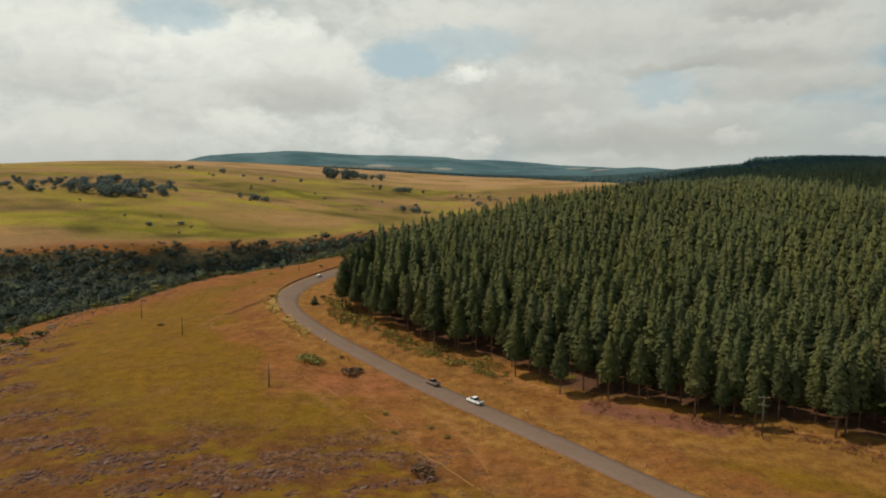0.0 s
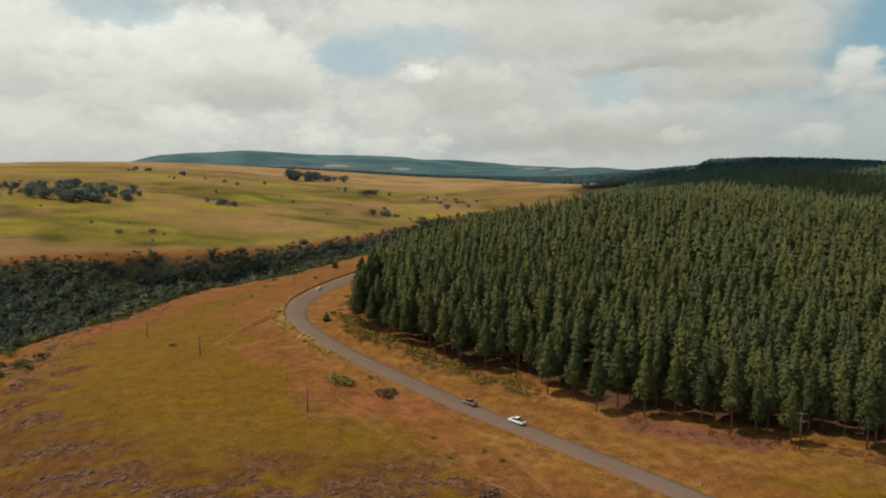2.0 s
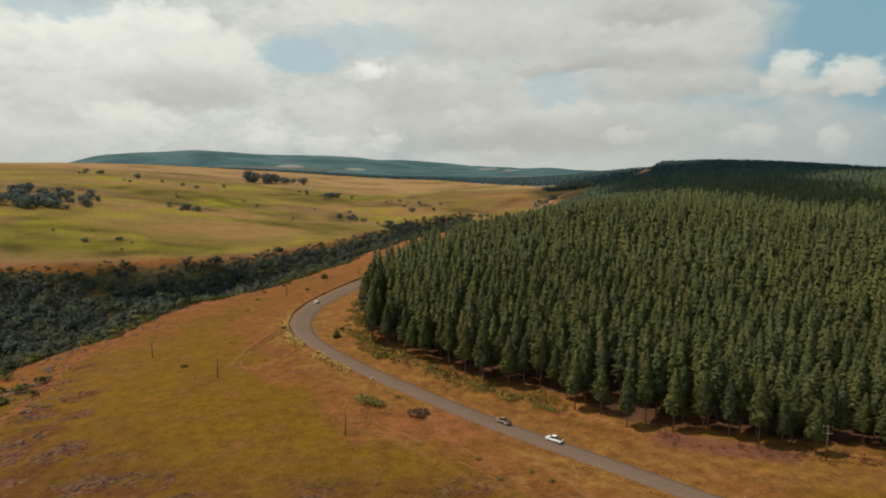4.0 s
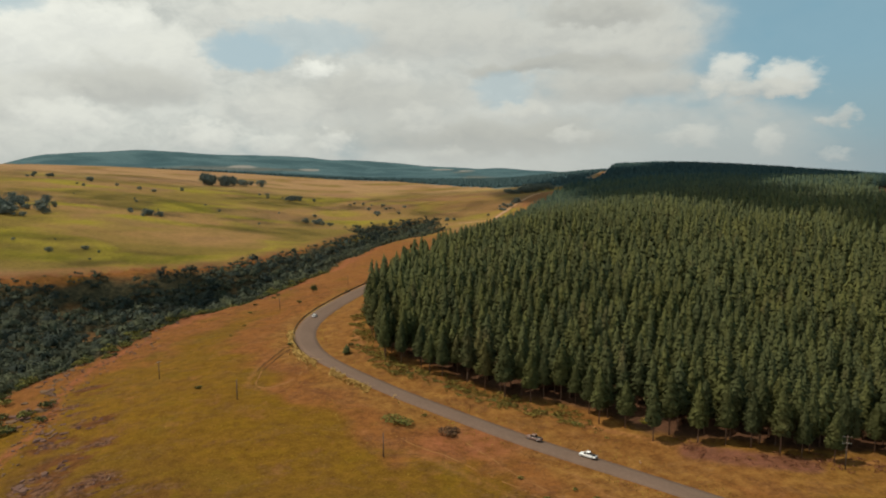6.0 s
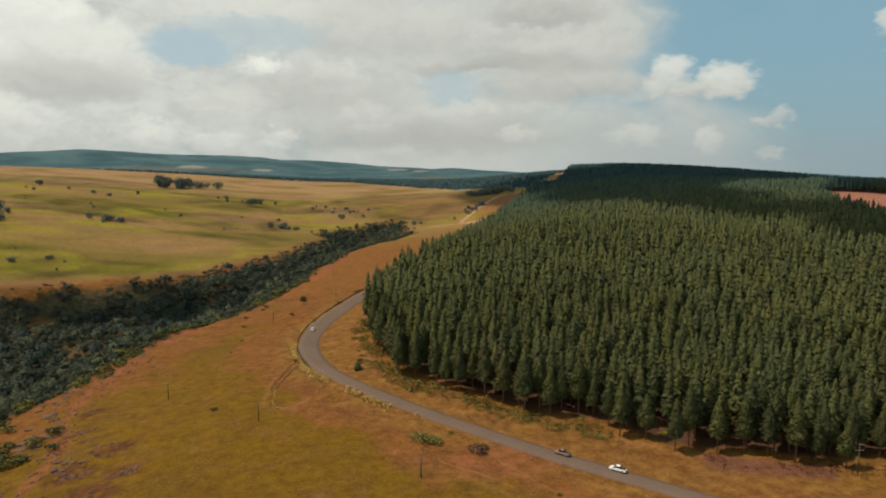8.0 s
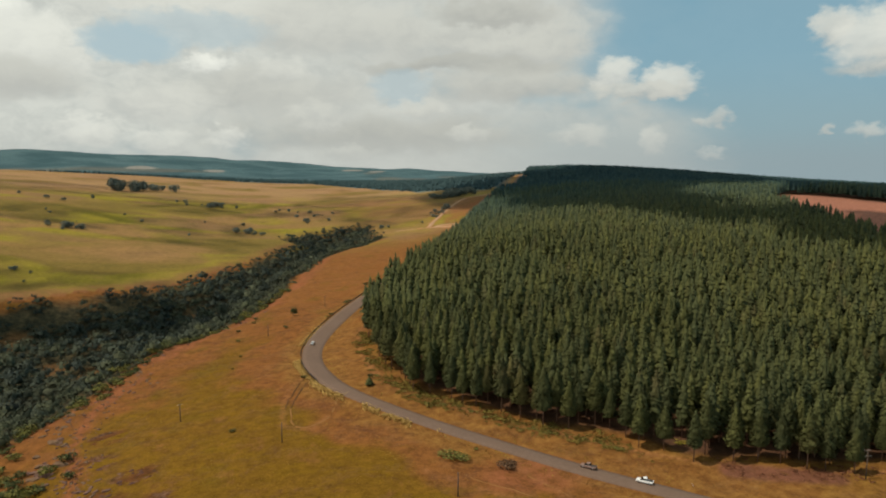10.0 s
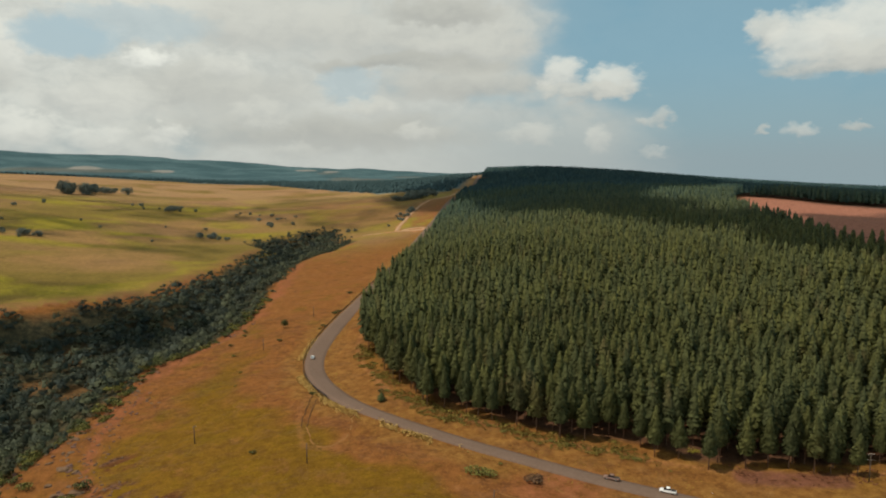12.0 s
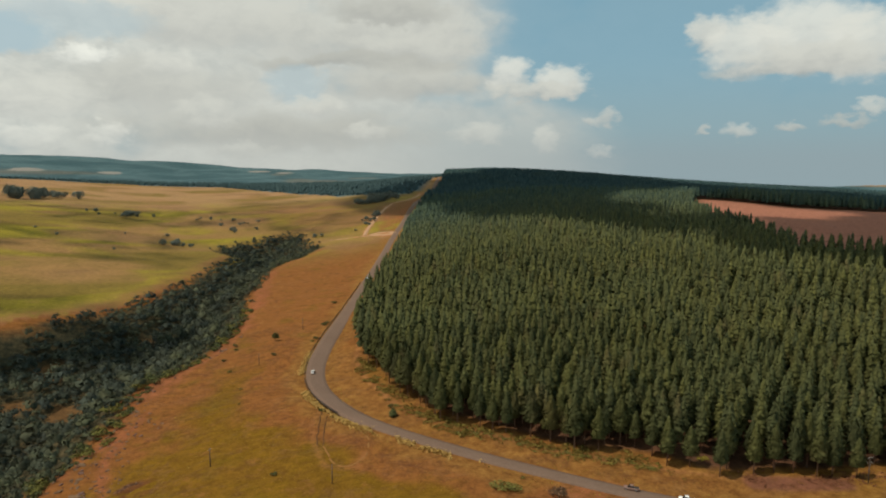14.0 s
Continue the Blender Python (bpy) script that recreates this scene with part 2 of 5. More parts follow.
    c = n.mix(n.math("MULTIPLY", attribute(n, "bank"), n.step(small, 0.25, 0.6)), c, (0.190, 0.085, 0.040))
    c = n.mix(n.math("MULTIPLY", attribute(n, "worn"), n.step(small, 0.22, 0.55)), c, (0.340, 0.150, 0.062))
    c = n.mix(n.math("MULTIPLY", attribute(n, "bracken"), n.step(small, 0.2, 0.5)), c, (0.150, 0.062, 0.036))
    c = n.mix(attribute(n, "umber"), c, n.mix(n.step(mid, 0.35, 0.65), (0.090, 0.047, 0.009), (0.128, 0.072, 0.010)))
    c = n.mix(n.math("MULTIPLY", attribute(n, "outcrop"), n.step(small, 0.30, 0.55)), c, n.mix(fine, (0.052, 0.028, 0.020), (0.125, 0.068, 0.046)))
    stone = n.mix(n.step(n.noise(place, 1 / 1.6, 4.0, 0.7), 0.35, 0.65), (0.040, 0.019, 0.011), (0.150, 0.078, 0.046))
    ledge = n.math("MULTIPLY", n.step(n.noise(flat.outputs[0], 1 / 12, 4.0, 0.6, 0.8), 0.50, 0.56), n.step(n.noise(flat.outputs[0], 1 / 2.6, 4.0, 0.7, 0.5), 0.40, 0.52))
    c = n.mix(n.math("MULTIPLY", attribute(n, "stony"), n.step(n.noise(flat.outputs[0], 1 / 9, 4.0, 0.65, 0.5), 0.38, 0.54, 0.0, 0.9)), c, n.mix(small, (0.065, 0.025, 0.010), (0.140, 0.058, 0.018)))
    c = n.mix(n.math("MULTIPLY", attribute(n, "stony"), ledge), c, stone)
    # dark scrub floor; in the clearings the same colour paints their shade
    c = n.mix(attribute(n, "thicket_shade"), c, n.mix(n.step(small, 0.3, 0.7), (0.034, 0.034, 0.021), (0.078, 0.060, 0.030)))
    c = n.mix(attribute(n, "felled"), c, n.mix(small, (0.23, 0.090, 0.056), (0.34, 0.150, 0.096)))
    # wooded ridge: the blue in both tones is haze painted into the ground colour
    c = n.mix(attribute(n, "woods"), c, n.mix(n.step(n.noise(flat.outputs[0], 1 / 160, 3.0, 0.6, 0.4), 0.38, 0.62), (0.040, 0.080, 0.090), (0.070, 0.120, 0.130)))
    for x, y, rx, ry in ((-268, 2899, 60, 40), (-1, 2889, 45, 35), (585, 3003, 50, 40), (673, 2921, 40, 35)):
        spot = n.add("ShaderNodeMapping")
        spot.inputs["Location"].default_value, spot.inputs["Scale"].default_value = (-x / rx, -y / ry, 0), (1 / rx, 1 / ry, 0)
        n.link(place, spot.inputs["Vector"])
        out = n.add("ShaderNodeVectorMath", operation="LENGTH")
        n.link(spot.outputs[0], out.inputs[0])
        c = n.mix(n.step(n.math("MULTIPLY_ADD", mottle, 0.8, out.outputs["Value"]), 1.1, 1.5, 0.85, 0.0), c, (0.25, 0.23, 0.20))
    c = n.mix(attribute(n, "litter"), c, n.mix(small, (0.050, 0.030, 0.018), (0.120, 0.055, 0.030)))
    grain = n.math("MULTIPLY_ADD", small, 1.1, n.math("MULTIPLY_ADD", fine, 1.1, -0.10))
    return n.mix(1.0, c, n.vector(grain, grain, grain), "MULTIPLY")


def asphalt(n, place):
    c = n.mix(n.noise(place, 1 / 14, 3.0), (0.122, 0.080, 0.057), (0.166, 0.111, 0.082))
    return n.mix(n.step(n.noise(place, 1 / 1.2, 3.0, 0.7), 0.3, 0.8, 0.0, 0.5), c, (0.190, 0.130, 0.098))


def stonework(n, place):
    each = n.add("ShaderNodeNewGeometry").outputs["Random Per Island"]
    c = n.mix(n.noise(place, 1 / 0.9, 4.0, 0.7), (0.036, 0.018, 0.014), (0.150, 0.082, 0.062))
    c = n.mix(n.step(n.noise(place, 1 / 2.4, 2.0), 0.58, 0.72, 0.0, 0.6), c, (0.19, 0.085, 0.045))
    return n.mix(n.step(each, 0.7, 1.0, 0.0, 0.5), c, (0.215, 0.130, 0.100))


def bark(n, place):
    return n.mix(n.noise(place, 1 / 0.5, 3.0), (0.085, 0.048, 0.030), (0.225, 0.140, 0.095))


def timber(n, place):
    return n.mix(n.noise(place, 1 / 0.4, 3.0), (0.055, 0.040, 0.030), (0.150, 0.110, 0.085))


def tussock(n, place):
    each = n.add("ShaderNodeNewGeometry").outputs["Random Per Island"]
    return n.mix(n.step(n.noise(place, 1 / 16, 2.0), 0.4, 0.62), varied(n, (0.250, 0.136, 0.030), 0.25, each), varied(n, (0.250, 0.188, 0.030), 0.25, each))


def leaves(green, dry=0.3):
    def paint(n, place):
        each = n.add("ShaderNodeNewGeometry").outputs["Random Per Island"]
        c = varied(n, green, 0.45, each)
        return n.mix(n.step(each, 0.86, 0.9, 0.0, dry), c, (0.26, 0.15, 0.06))
    return paint


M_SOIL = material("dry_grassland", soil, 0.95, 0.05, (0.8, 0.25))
M_ROAD = material("worn_asphalt", asphalt, 0.92, 0.08, (0.15, 0.01))
M_DIRT = material("pale_dirt", lambda n, p: n.mix(n.noise(p, 1 / 4, 4.0, 0.7), (0.30, 0.165, 0.090), (0.46, 0.290, 0.175)), 0.95, 0.05)
M_RUT = material("dark_mud", lambda n, p: n.mix(n.noise(p, 1 / 0.8, 4.0, 0.7), (0.050, 0.026, 0.012), (0.120, 0.062, 0.026)), 0.9, 0.1)
M_STRAW_EARTH = material("straw_on_earth", lambda n, p: n.mix(n.noise(p, 1 / 0.9, 4.0, 0.7), (0.180, 0.086, 0.026), (0.270, 0.140, 0.050)), 0.95, 0.05)
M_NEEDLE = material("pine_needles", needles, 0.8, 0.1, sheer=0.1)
M_HAZED_PINE = material("hazed_pine_needles", hazed_needles, 0.85, 0.05, sheer=0.25)
M_FARWOOD = material("far_hazed_needles", far_hazed_needles, 0.9, 0.05)
M_SCRUB = material("valley_scrub", scrub, 0.85, 0.1, sheer=0.18)
M_BUSH = material("grey_green_leaves", leaves((0.135, 0.125, 0.032)), 0.85, 0.1)
M_LIME = material("yellow_green_leaves", leaves((0.240, 0.200, 0.030), 0.3), 0.9, 0.05)
M_BRACKEN = material("rusty_bracken", leaves((0.185, 0.078, 0.042), 0.4), 0.9, 0.05)
M_FERN = material("olive_undergrowth", leaves((0.155, 0.118, 0.028), 0.45), 0.9, 0.05)
M_DARK = material("dark_green_leaves", leaves((0.066, 0.074, 0.026)), 0.85, 0.1)
M_RUST = material("withered_leaves", leaves((0.120, 0.070, 0.040), 0.6), 0.85, 0.1)
M_GROVE = material("blue_green_leaves", leaves((0.130, 0.150, 0.125), 0.1), 0.85, 0.1)
M_PALE = material("lichen_grey_sandstone", lambda n, p: n.mix(n.noise(p, 1 / 1.1, 4.0, 0.7), (0.060, 0.036, 0.022), (0.240, 0.150, 0.092)), 0.95, 0.03, (0.5, 0.08))
M_BARK = material("pine_bark", bark, 0.95, 0.1, (0.2, 0.03))
M_STONE = material("purple_grey_sandstone", stonework, 0.95, 0.03, (0.5, 0.08))
M_POLE = material("creosoted_pole", timber, 0.9, 0.15, (0.1, 0.01))
M_STRAW = material("straw_grass", lambda n, p: varied(n, (0.400, 0.265, 0.085), 0.4, n.add("ShaderNodeNewGeometry").outputs["Random Per Island"]), 0.9, 0.1)
M_GRASS = material("tall_grass", tussock, 0.9, 0.1)
M_CHALK = material("white_porcelain", (0.75, 0.74, 0.70), 0.35, 0.5)
# weathered, and darker still with the rail's shadow side in its colour
M_STEEL = material("shaded_weathered_steel", lambda n, p: n.mix(n.noise(p, 2.0), (0.045, 0.036, 0.030), (0.11, 0.09, 0.08)), 0.6, 0.4, None, 0.4)
M_WHITE = material("white_car_paint", lambda n, p: n.mix(n.noise(p, 3.0), (0.74, 0.74, 0.73), (0.82, 0.82, 0.81)), 0.25, 0.6)
M_BROWN = material("dusty_brown_paint", lambda n, p: n.mix(n.noise(p, 3.0), (0.17, 0.10, 0.08), (0.26, 0.17, 0.14)), 0.3, 0.6)
M_ARM = material("pale_timber", lambda n, p: n.mix(n.noise(p, 5.0), (0.11, 0.10, 0.085), (0.20, 0.18, 0.155)), 0.8, 0.2)
M_GLASS = material("dark_car_glass", (0.015, 0.018, 0.02), 0.08, 0.6)
M_TYRE = material("tyre_rubber", (0.02, 0.02, 0.02), 0.85, 0.2)
M_CHROME = material("alloy_rim", (0.5, 0.5, 0.5), 0.3, 0.5, None, 0.9)
M_LAMP = material("headlight_glass", (0.7, 0.7, 0.68), 0.15, 0.6)
M_TAIL = material("red_tail_lens", (0.4, 0.02, 0.02), 0.2, 0.5)
M_BLACK = material("black_plastic", (0.03, 0.03, 0.03), 0.6, 0.3)
M_CLOUD = material("cloud", (0.85, 0.85, 0.85), 1.0, 0.0)


# ---- lie of the land: broad hills, the valley and the road's bench ----
LEVEL = (-9.7, 8.1, 18.6)
HILLS = [(-60, 330, 70, -1.5), (-100, 230, 60, 8.4), (-30, 200, 60, -6.2), (60, 180, 60, -0.6), (150, 220, 90, -11.7),
         (-180, 220, 90, -12.9), (-80, 130, 80, 3.6), (-140, 260, 70, 2.6), (20, 250, 90, 4.5), (60, 380, 130, 11.2),
         (180, 450, 170, 4.1), (-60, 560, 170, -12.5), (0, 140, 120, -1.9), (100, 900, 260, -60.3), (450, 750, 300, 30.3)]
HILLS += [(600, 1350, 350, 9.6), (-250, 900, 350, 30.0), (-300, 1400, 450, -26.6), (100, 1500, 450, -29.2), (-600, 1700, 600, 84.0),
          (700, 500, 350, 6.3), (640, 1450, 220, 24.6), (800, 950, 200, 9.2), (-450, 550, 300, -19.7), (1000, 1300, 600, 42.2),
          (500, 1900, 600, -9.1), (-900, 900, 600, 17.3), (100, 700, 170, 8.8), (250, 1050, 200, 14.8), (3300, 2500, 850, -62.0), (3900, 1600, 700, -40.0),
          (600, 1300, 120, -4.4), (700, 1330, 160, -28.7), (720, 950, 120, -2.7), (900, 1000, 200, -7.4), (560, 1500, 150, -6.4), (380, 1500, 150, -6.5),
          (800, 1500, 200, 10.4), (1300, 1300, 300, -9.1), (1300, 800, 250, -5.7), (400, 1300, 110, -7.0)]
HILLS += [(120, 420, 60, 8.0), (170, 500, 65, 4.0), (240, 610, 70, 8.0), (320, 740, 80, 4.0), (520, 1040, 110, 3.0), (800, 1480, 160, -8.0), (900, 1800, 240, 14.0), (1100, 1750, 240, 5.0),
          (1150, 1450, 230, 7.0), (950, 1200, 200, -10.0), (3400, 2200, 900, -70.0), (4900, 3900, 1000, -100.0), (720, 1000, 160, -4.0), (620, 820, 130, -5.0)]
RIDGE = [(-2210, 2805, 28), (-1326, 3213, 48), (-1130, 3290, 106), (-750, 3379, 123), (-269, 3438, 112), (272, 3430, 78), (824, 3323, 45), (1275, 3213, 18), (2465, 3060, -10)]
VALLEY_NEAR = [(-330, 60), (-258, 170), (-210, 252), (-187, 291), (-171, 313), (-157, 332), (-134, 388), (-96, 428), (-76, 462), (-44, 548), (-16, 634), (30, 750), (108, 848), (137, 888)]
VALLEY_FAR = [(-620, 330), (-430, 440), (-331, 507), (-300, 540), (-240, 568), (-185, 594), (-135, 612), (-105, 666), (-55, 748), (6, 876), (-10, 932), (40, 985), (120, 1036), (150, 1000), (122, 925), (137, 888)]
ROAD = [(330, -95), (180, 10), (100, 72), (47, 129), (30, 152), (13, 173), (-1, 189), (-21, 213), (-42, 238), (-57, 262), (-66, 284), (-69.5, 305), (-68.5, 329), (-62, 353), (-48.5, 381), (-22.5, 424), (16, 490), (58, 567), (121, 679), (210, 842), (284, 957), (357, 1075), (473, 1255), (560, 1390), (720, 1640)]


def smooth(v):
    v = np.clip(v, 0, 1)
    return v * v * (3 - 2 * v)


def to_line(x, y, line):
    """Distance from points to a broken line, and the third value along it where there is one."""
    best, value = np.full(np.shape(x), 1e9), np.zeros(np.shape(x))
    for a, b in zip(line[:-1], line[1:]):
        dx, dy = b[0] - a[0], b[1] - a[1]
        s = np.clip(((x - a[0]) * dx + (y - a[1]) * dy) / (dx * dx + dy * dy), 0, 1)
        d = np.hypot(x - a[0] - s * dx, y - a[1] - s * dy)
        if len(a) > 2:
            value = np.where(d < best, a[2] + s * (b[2] - a[2]), value)
        best = np.minimum(best, d)
    return best, value


def inside(x, y, ring):
    """Whether points lie in a closed ring."""
    odd = np.zeros(np.shape(x), bool)
    for a, b in zip(ring, ring[1:] + ring[:1]):
        if a[1] != b[1]:
            odd ^= ((a[1] > y) != (b[1] > y)) & (x < (b[0] - a[0]) * (y - a[1]) / (b[1] - a[1]) + a[0])
    return odd


def rolling(x, y):
    """The land without valley and road."""
    yy = np.where(y > 1700, 1700 + 500 * np.tanh((y - 1700) / 500), y)
    yy = np.where(yy < 0, 300 * np.tanh(yy / 300), yy)
    h = LEVEL[0] + LEVEL[1] * np.tanh(x / 1500) * 1.5 + LEVEL[2] * yy / 1000
    for cx, cy, r, k in HILLS:
        h = h + k * np.exp(-((x - cx) ** 2 + (y - cy) ** 2) / (2 * r * r))
    d, k = to_line(x, y, RIDGE)
    return h + k * np.exp(-(d / 520) ** 2) + (9 * ripple(x, y, 330, 71) + 4 * ripple(x, y, 120, 72)) * smooth((y - 2350) / 500)


def valley(x, y):
    """How far into the valley points lie, in metres from its rim (outside: minus)."""
    d = np.minimum(to_line(x, y, VALLEY_NEAR)[0], to_line(x, y, VALLEY_FAR)[0])
    return np.where(inside(x, y, VALLEY_NEAR + VALLEY_FAR[::-1]), d, -d)


def hashed(i, j, k):
    v = np.sin(i * 127.1 + j * 311.7 + k * 74.7) * 43758.5453
    return v - np.floor(v)


def ripple(x, y, size, k=0):
    """Smooth random heights between -1 and 1, with swells of that size in metres."""
    u, v = np.asarray(x, float) / size, np.asarray(y, float) / size
    i, j = np.floor(u), np.floor(v)
    a, b = smooth(u - i), smooth(v - j)
    low = hashed(i, j, k) * (1 - a) + hashed(i + 1, j, k) * a
    high = hashed(i, j + 1, k) * (1 - a) + hashed(i + 1, j + 1, k) * a
    return (low * (1 - b) + high * b) * 2 - 1


def land(x, y):
    """The height of the ground."""
    x, y = np.asarray(x, float), np.asarray(y, float)
    v = valley(x, y) + 5 * ripple(x, y, 28, 3) + 2.5 * ripple(x, y, 9, 4)
    bench = smooth((to_line(x, y, ROAD)[0] - 5.5) / 8)
    h = rolling(x, y) - 19 * smooth(v / 55) - 1.8 * smooth((v + 4) / 8)
    return h + bench * (0.7 * ripple(x, y, 34, 1) + 0.35 * ripple(x, y, 11, 2)) - 0.3 * (1 - bench)


# ---- mesh helpers ----
def mesh_of(name, points, faces, mat, normals=None, tint=None):
    """A mesh from arrays: points (n, 3), faces (m, 3 or 4) and, for foliage, the normals of its crown and its own shade of green."""
    if normals is not None:
        a, b, c = (points[faces[:, k]] for k in range(3))
        turned = (np.cross(b - a, c - a) * normals[faces[:, 0]]).sum(1) < 0
        faces = np.where(turned[:, None], faces[:, ::-1], faces)
    me = bpy.data.meshes.new(name)
    points, faces = np.ascontiguousarray(points, np.float32), np.ascontiguousarray(faces, np.int32)
    m, k = faces.shape
    me.vertices.add(len(points)), me.loops.add(m * k), me.polygons.add(m)
    me.vertices.foreach_set("co", points.ravel())
    me.loops.foreach_set("vertex_index", faces.ravel())
    me.polygons.foreach_set("loop_start", np.arange(0, m * k, k, dtype=np.int32))
    me.materials.append(mat)
    if normals is not None:
        me.attributes.new("custom_normal", "FLOAT_VECTOR", "POINT").data.foreach_set("vector", np.ascontiguousarray(normals, np.float32).ravel())
    if tint is not None:
        me.attributes.new("tint", "FLOAT", "POINT").data.foreach_set("value", np.ascontiguousarray(np.broadcast_to(tint, len(points)), np.float32))
    me.update(calc_edges=True)
    return me


def rounded(points, rise, low, loose=0.35):
    """Normals of a crown: outwards from its stem and upwards above its middle, a little ruffled."""
    v = np.array(points, float)
    reach = np.hypot(v[:, 0], v[:, 1]).max()
    v[:, 2] = rise * reach + low * (v[:, 2] - v[:, 2].mean())
    v /= np.linalg.norm(v, axis=1)[:, None] + 1e-6
    v += np.random.RandomState(1).normal(size=(len(v) // 3 + 1, 3)).repeat(3, 0)[:len(v)] * loose
    return v / np.linalg.norm(v, axis=1)[:, None]


def part(name, me, parent, label=""):
    """One mesh object under a thing or under a part."""
    ob = new(name, me)
    ob.parent = parent
    return tagged(ob, label=label)


def from_bm(name, bm, mat):
    me = bpy.data.meshes.new(name)
    bm.normal_update()
    bm.to_mesh(me)
    bm.free()
    me.materials.append(mat)
    return me


def joined(pieces):
    """Points and faces of several pieces in one."""
    points, faces, n = [], [], 0
    for p, f in pieces:
        points.append(p), faces.append(f + n)
        n += len(p)
    return np.concatenate(points), np.concatenate(faces)


def placed(kinds, x, y, z, turn, wide, high, pick, shaded=None):
    """Copies of the kinds (points, faces) at many places, in one pair of arrays; with shaded, their crowns' normals too."""
    pieces, normals, tints = [], [], []
    for k, (p, f) in enumerate(kinds):
        w = np.nonzero(pick == k)[0]
        if len(w) == 0:
            continue
        c, s = np.cos(turn[w])[:, None], np.sin(turn[w])[:, None]
        q = np.empty((len(w), len(p), 3), np.float32)
        q[..., 0] = (p[:, 0] * c - p[:, 1] * s) * wide[w, None] + x[w, None]
        q[..., 1] = (p[:, 0] * s + p[:, 1] * c) * wide[w, None] + y[w, None]
        q[..., 2] = p[:, 2] * high[w, None] + z[w, None]
        g = f[None] + (np.arange(len(w)) * len(p))[:, None, None]
        pieces.append((q.reshape(-1, 3), g.reshape(-1, f.shape[1])))
        if shaded:
            v = rounded(p, *shaded)
            tints.append(hashed(x[w], y[w], 9).repeat(len(p)))
            normals.append(np.stack([v[:, 0] * c - v[:, 1] * s, v[:, 0] * s + v[:, 1] * c, np.broadcast_to(v[:, 2], (len(w), len(p)))], 2).astype(np.float32).reshape(-1, 3))
    return (*joined(pieces), np.concatenate(normals), np.concatenate(tints)) if shaded else joined(pieces)


def rod(a, b, r0, r1, sides=6):
    """A tapered rod from a to b as triangles."""
    a, b = Vector(a), Vector(b)
    q = (b - a).to_track_quat("Z", "Y")
    ring = [Vector((math.cos(i * math.tau / sides), math.sin(i * math.tau / sides), 0)) for i in range(sides)]
    p = [a + q @ (v * r0) for v in ring] + [b + q @ (v * r1) for v in ring] + [a, b]
    f = []
    for i in range(sides):
        j = (i + 1) % sides
        f += [(i, j, sides + j), (i, sides + j, sides + i), (2 * sides, j, i), (2 * sides + 1, sides + i, sides + j)]
    return np.array(p), np.array(f)


def block(x0, x1, y0, y1, z0, z1, soft=0.03):
    """A bevelled box in a bmesh."""
    bm = bmesh.new()
    bmesh.ops.create_cube(bm, size=1)
    for v in bm.verts:
        v.co = ((x0 + x1) / 2 + v.co.x * (x1 - x0), (y0 + y1) / 2 + v.co.y * (y1 - y0), (z0 + z1) / 2 + v.co.z * (z1 - z0))
    if soft:
        bmesh.ops.bevel(bm, geom=bm.edges[:], offset=soft, segments=1, affect="EDGES")
    return bm


# ---- the ground: one sheet to the horizon ----
FOREST = [(-19, 405), (-36, 358), (-43, 318), (-45, 284), (-40, 260), (-28.5, 247.5), (-16, 234), (-5, 221.5), (10, 211), (21, 200), (29, 188), (46, 178), (62, 168.5),
          (86, 160), (101, 151.5), (148, 128), (260, 60), (600, 120), (1300, 500), (1800, 1300), (1650, 2250), (1050, 2150), (830, 1790), (700, 1580), (582, 1400), (488, 1248), (371, 1071),
          (299, 953), (225, 838), (135, 675), (72, 563), (29, 487)]
FELLED = [(740, 800), (640, 728), (528, 628), (486, 556), (468, 500), (432, 440), (425, 400), (460, 372), (600, 350), (900, 430), (1050, 600), (850, 590), (745, 632), (735, 700)]
WOODS = [(-900, 2700), (-520, 2200), (-150, 2120), (60, 2060), (230, 2060), (300, 1800), (380, 1500), (520, 1410), (700, 1640), (1250, 2000), (1750, 1250), (1350, 480), (4900, 300), (4900, 4900), (-2200, 4900), (-2100, 3600), (-1400, 3300)]
PATHS = [[(-25, 203), (-18, 178), (-12, 167), (-3, 150), (3, 128)], [(-54, 208), (-35, 185), (-20, 163), (-11, 153), (-6, 138)], [(0, 171), (6, 155), (9, 142), (10, 125)],
         [(-14, 400), (-29, 377), (-39, 355), (-46, 325), (-48, 294), (-43, 267), (-30, 248), (-15, 232), (8, 210), (37, 184), (64, 169), (92, 160), (130, 128)],
         [(-75, 306), (-84, 291), (-89, 276), (-92, 254), (-83, 247), (-75, 257)], [(140, 918), (190, 900), (219, 876)],
         [(195, 903), (219, 951), (279, 1045), (350, 1155), (437, 1263), (540, 1400)]]


def clearing(x, y):
    """Distance from the grassy clearings among the valley's trees, one at their edge."""
    wave = 1 + 0.35 * ripple(x, y, 9, 38)
    return np.minimum.reduce([np.hypot((x - cx) / rx, (y - cy) / ry) * wave for cx, cy, rx, ry in ((-228, 516, 10, 18), (-172, 428, 9, 20), (-198, 456, 7, 12), (-120, 560, 6, 12), (-200, 572, 20, 9), (-178, 515, 9, 22), (-260, 549, 16, 7), (-247, 562, 9, 17), (-212, 590, 12, 6))])


def axis(low, a, b, high, step, grow):
    """Places along an axis: even steps from a to b, widening outwards."""
    mid = list(np.arange(a, b, step))
    out, d = mid[-1], step
    while out < high:
        d *= grow
        out += d
        mid.append(out)
    out, d = mid[0], step
    while out > low:
        d *= grow
        out -= d
        mid.insert(0, out)
    return np.array(mid)


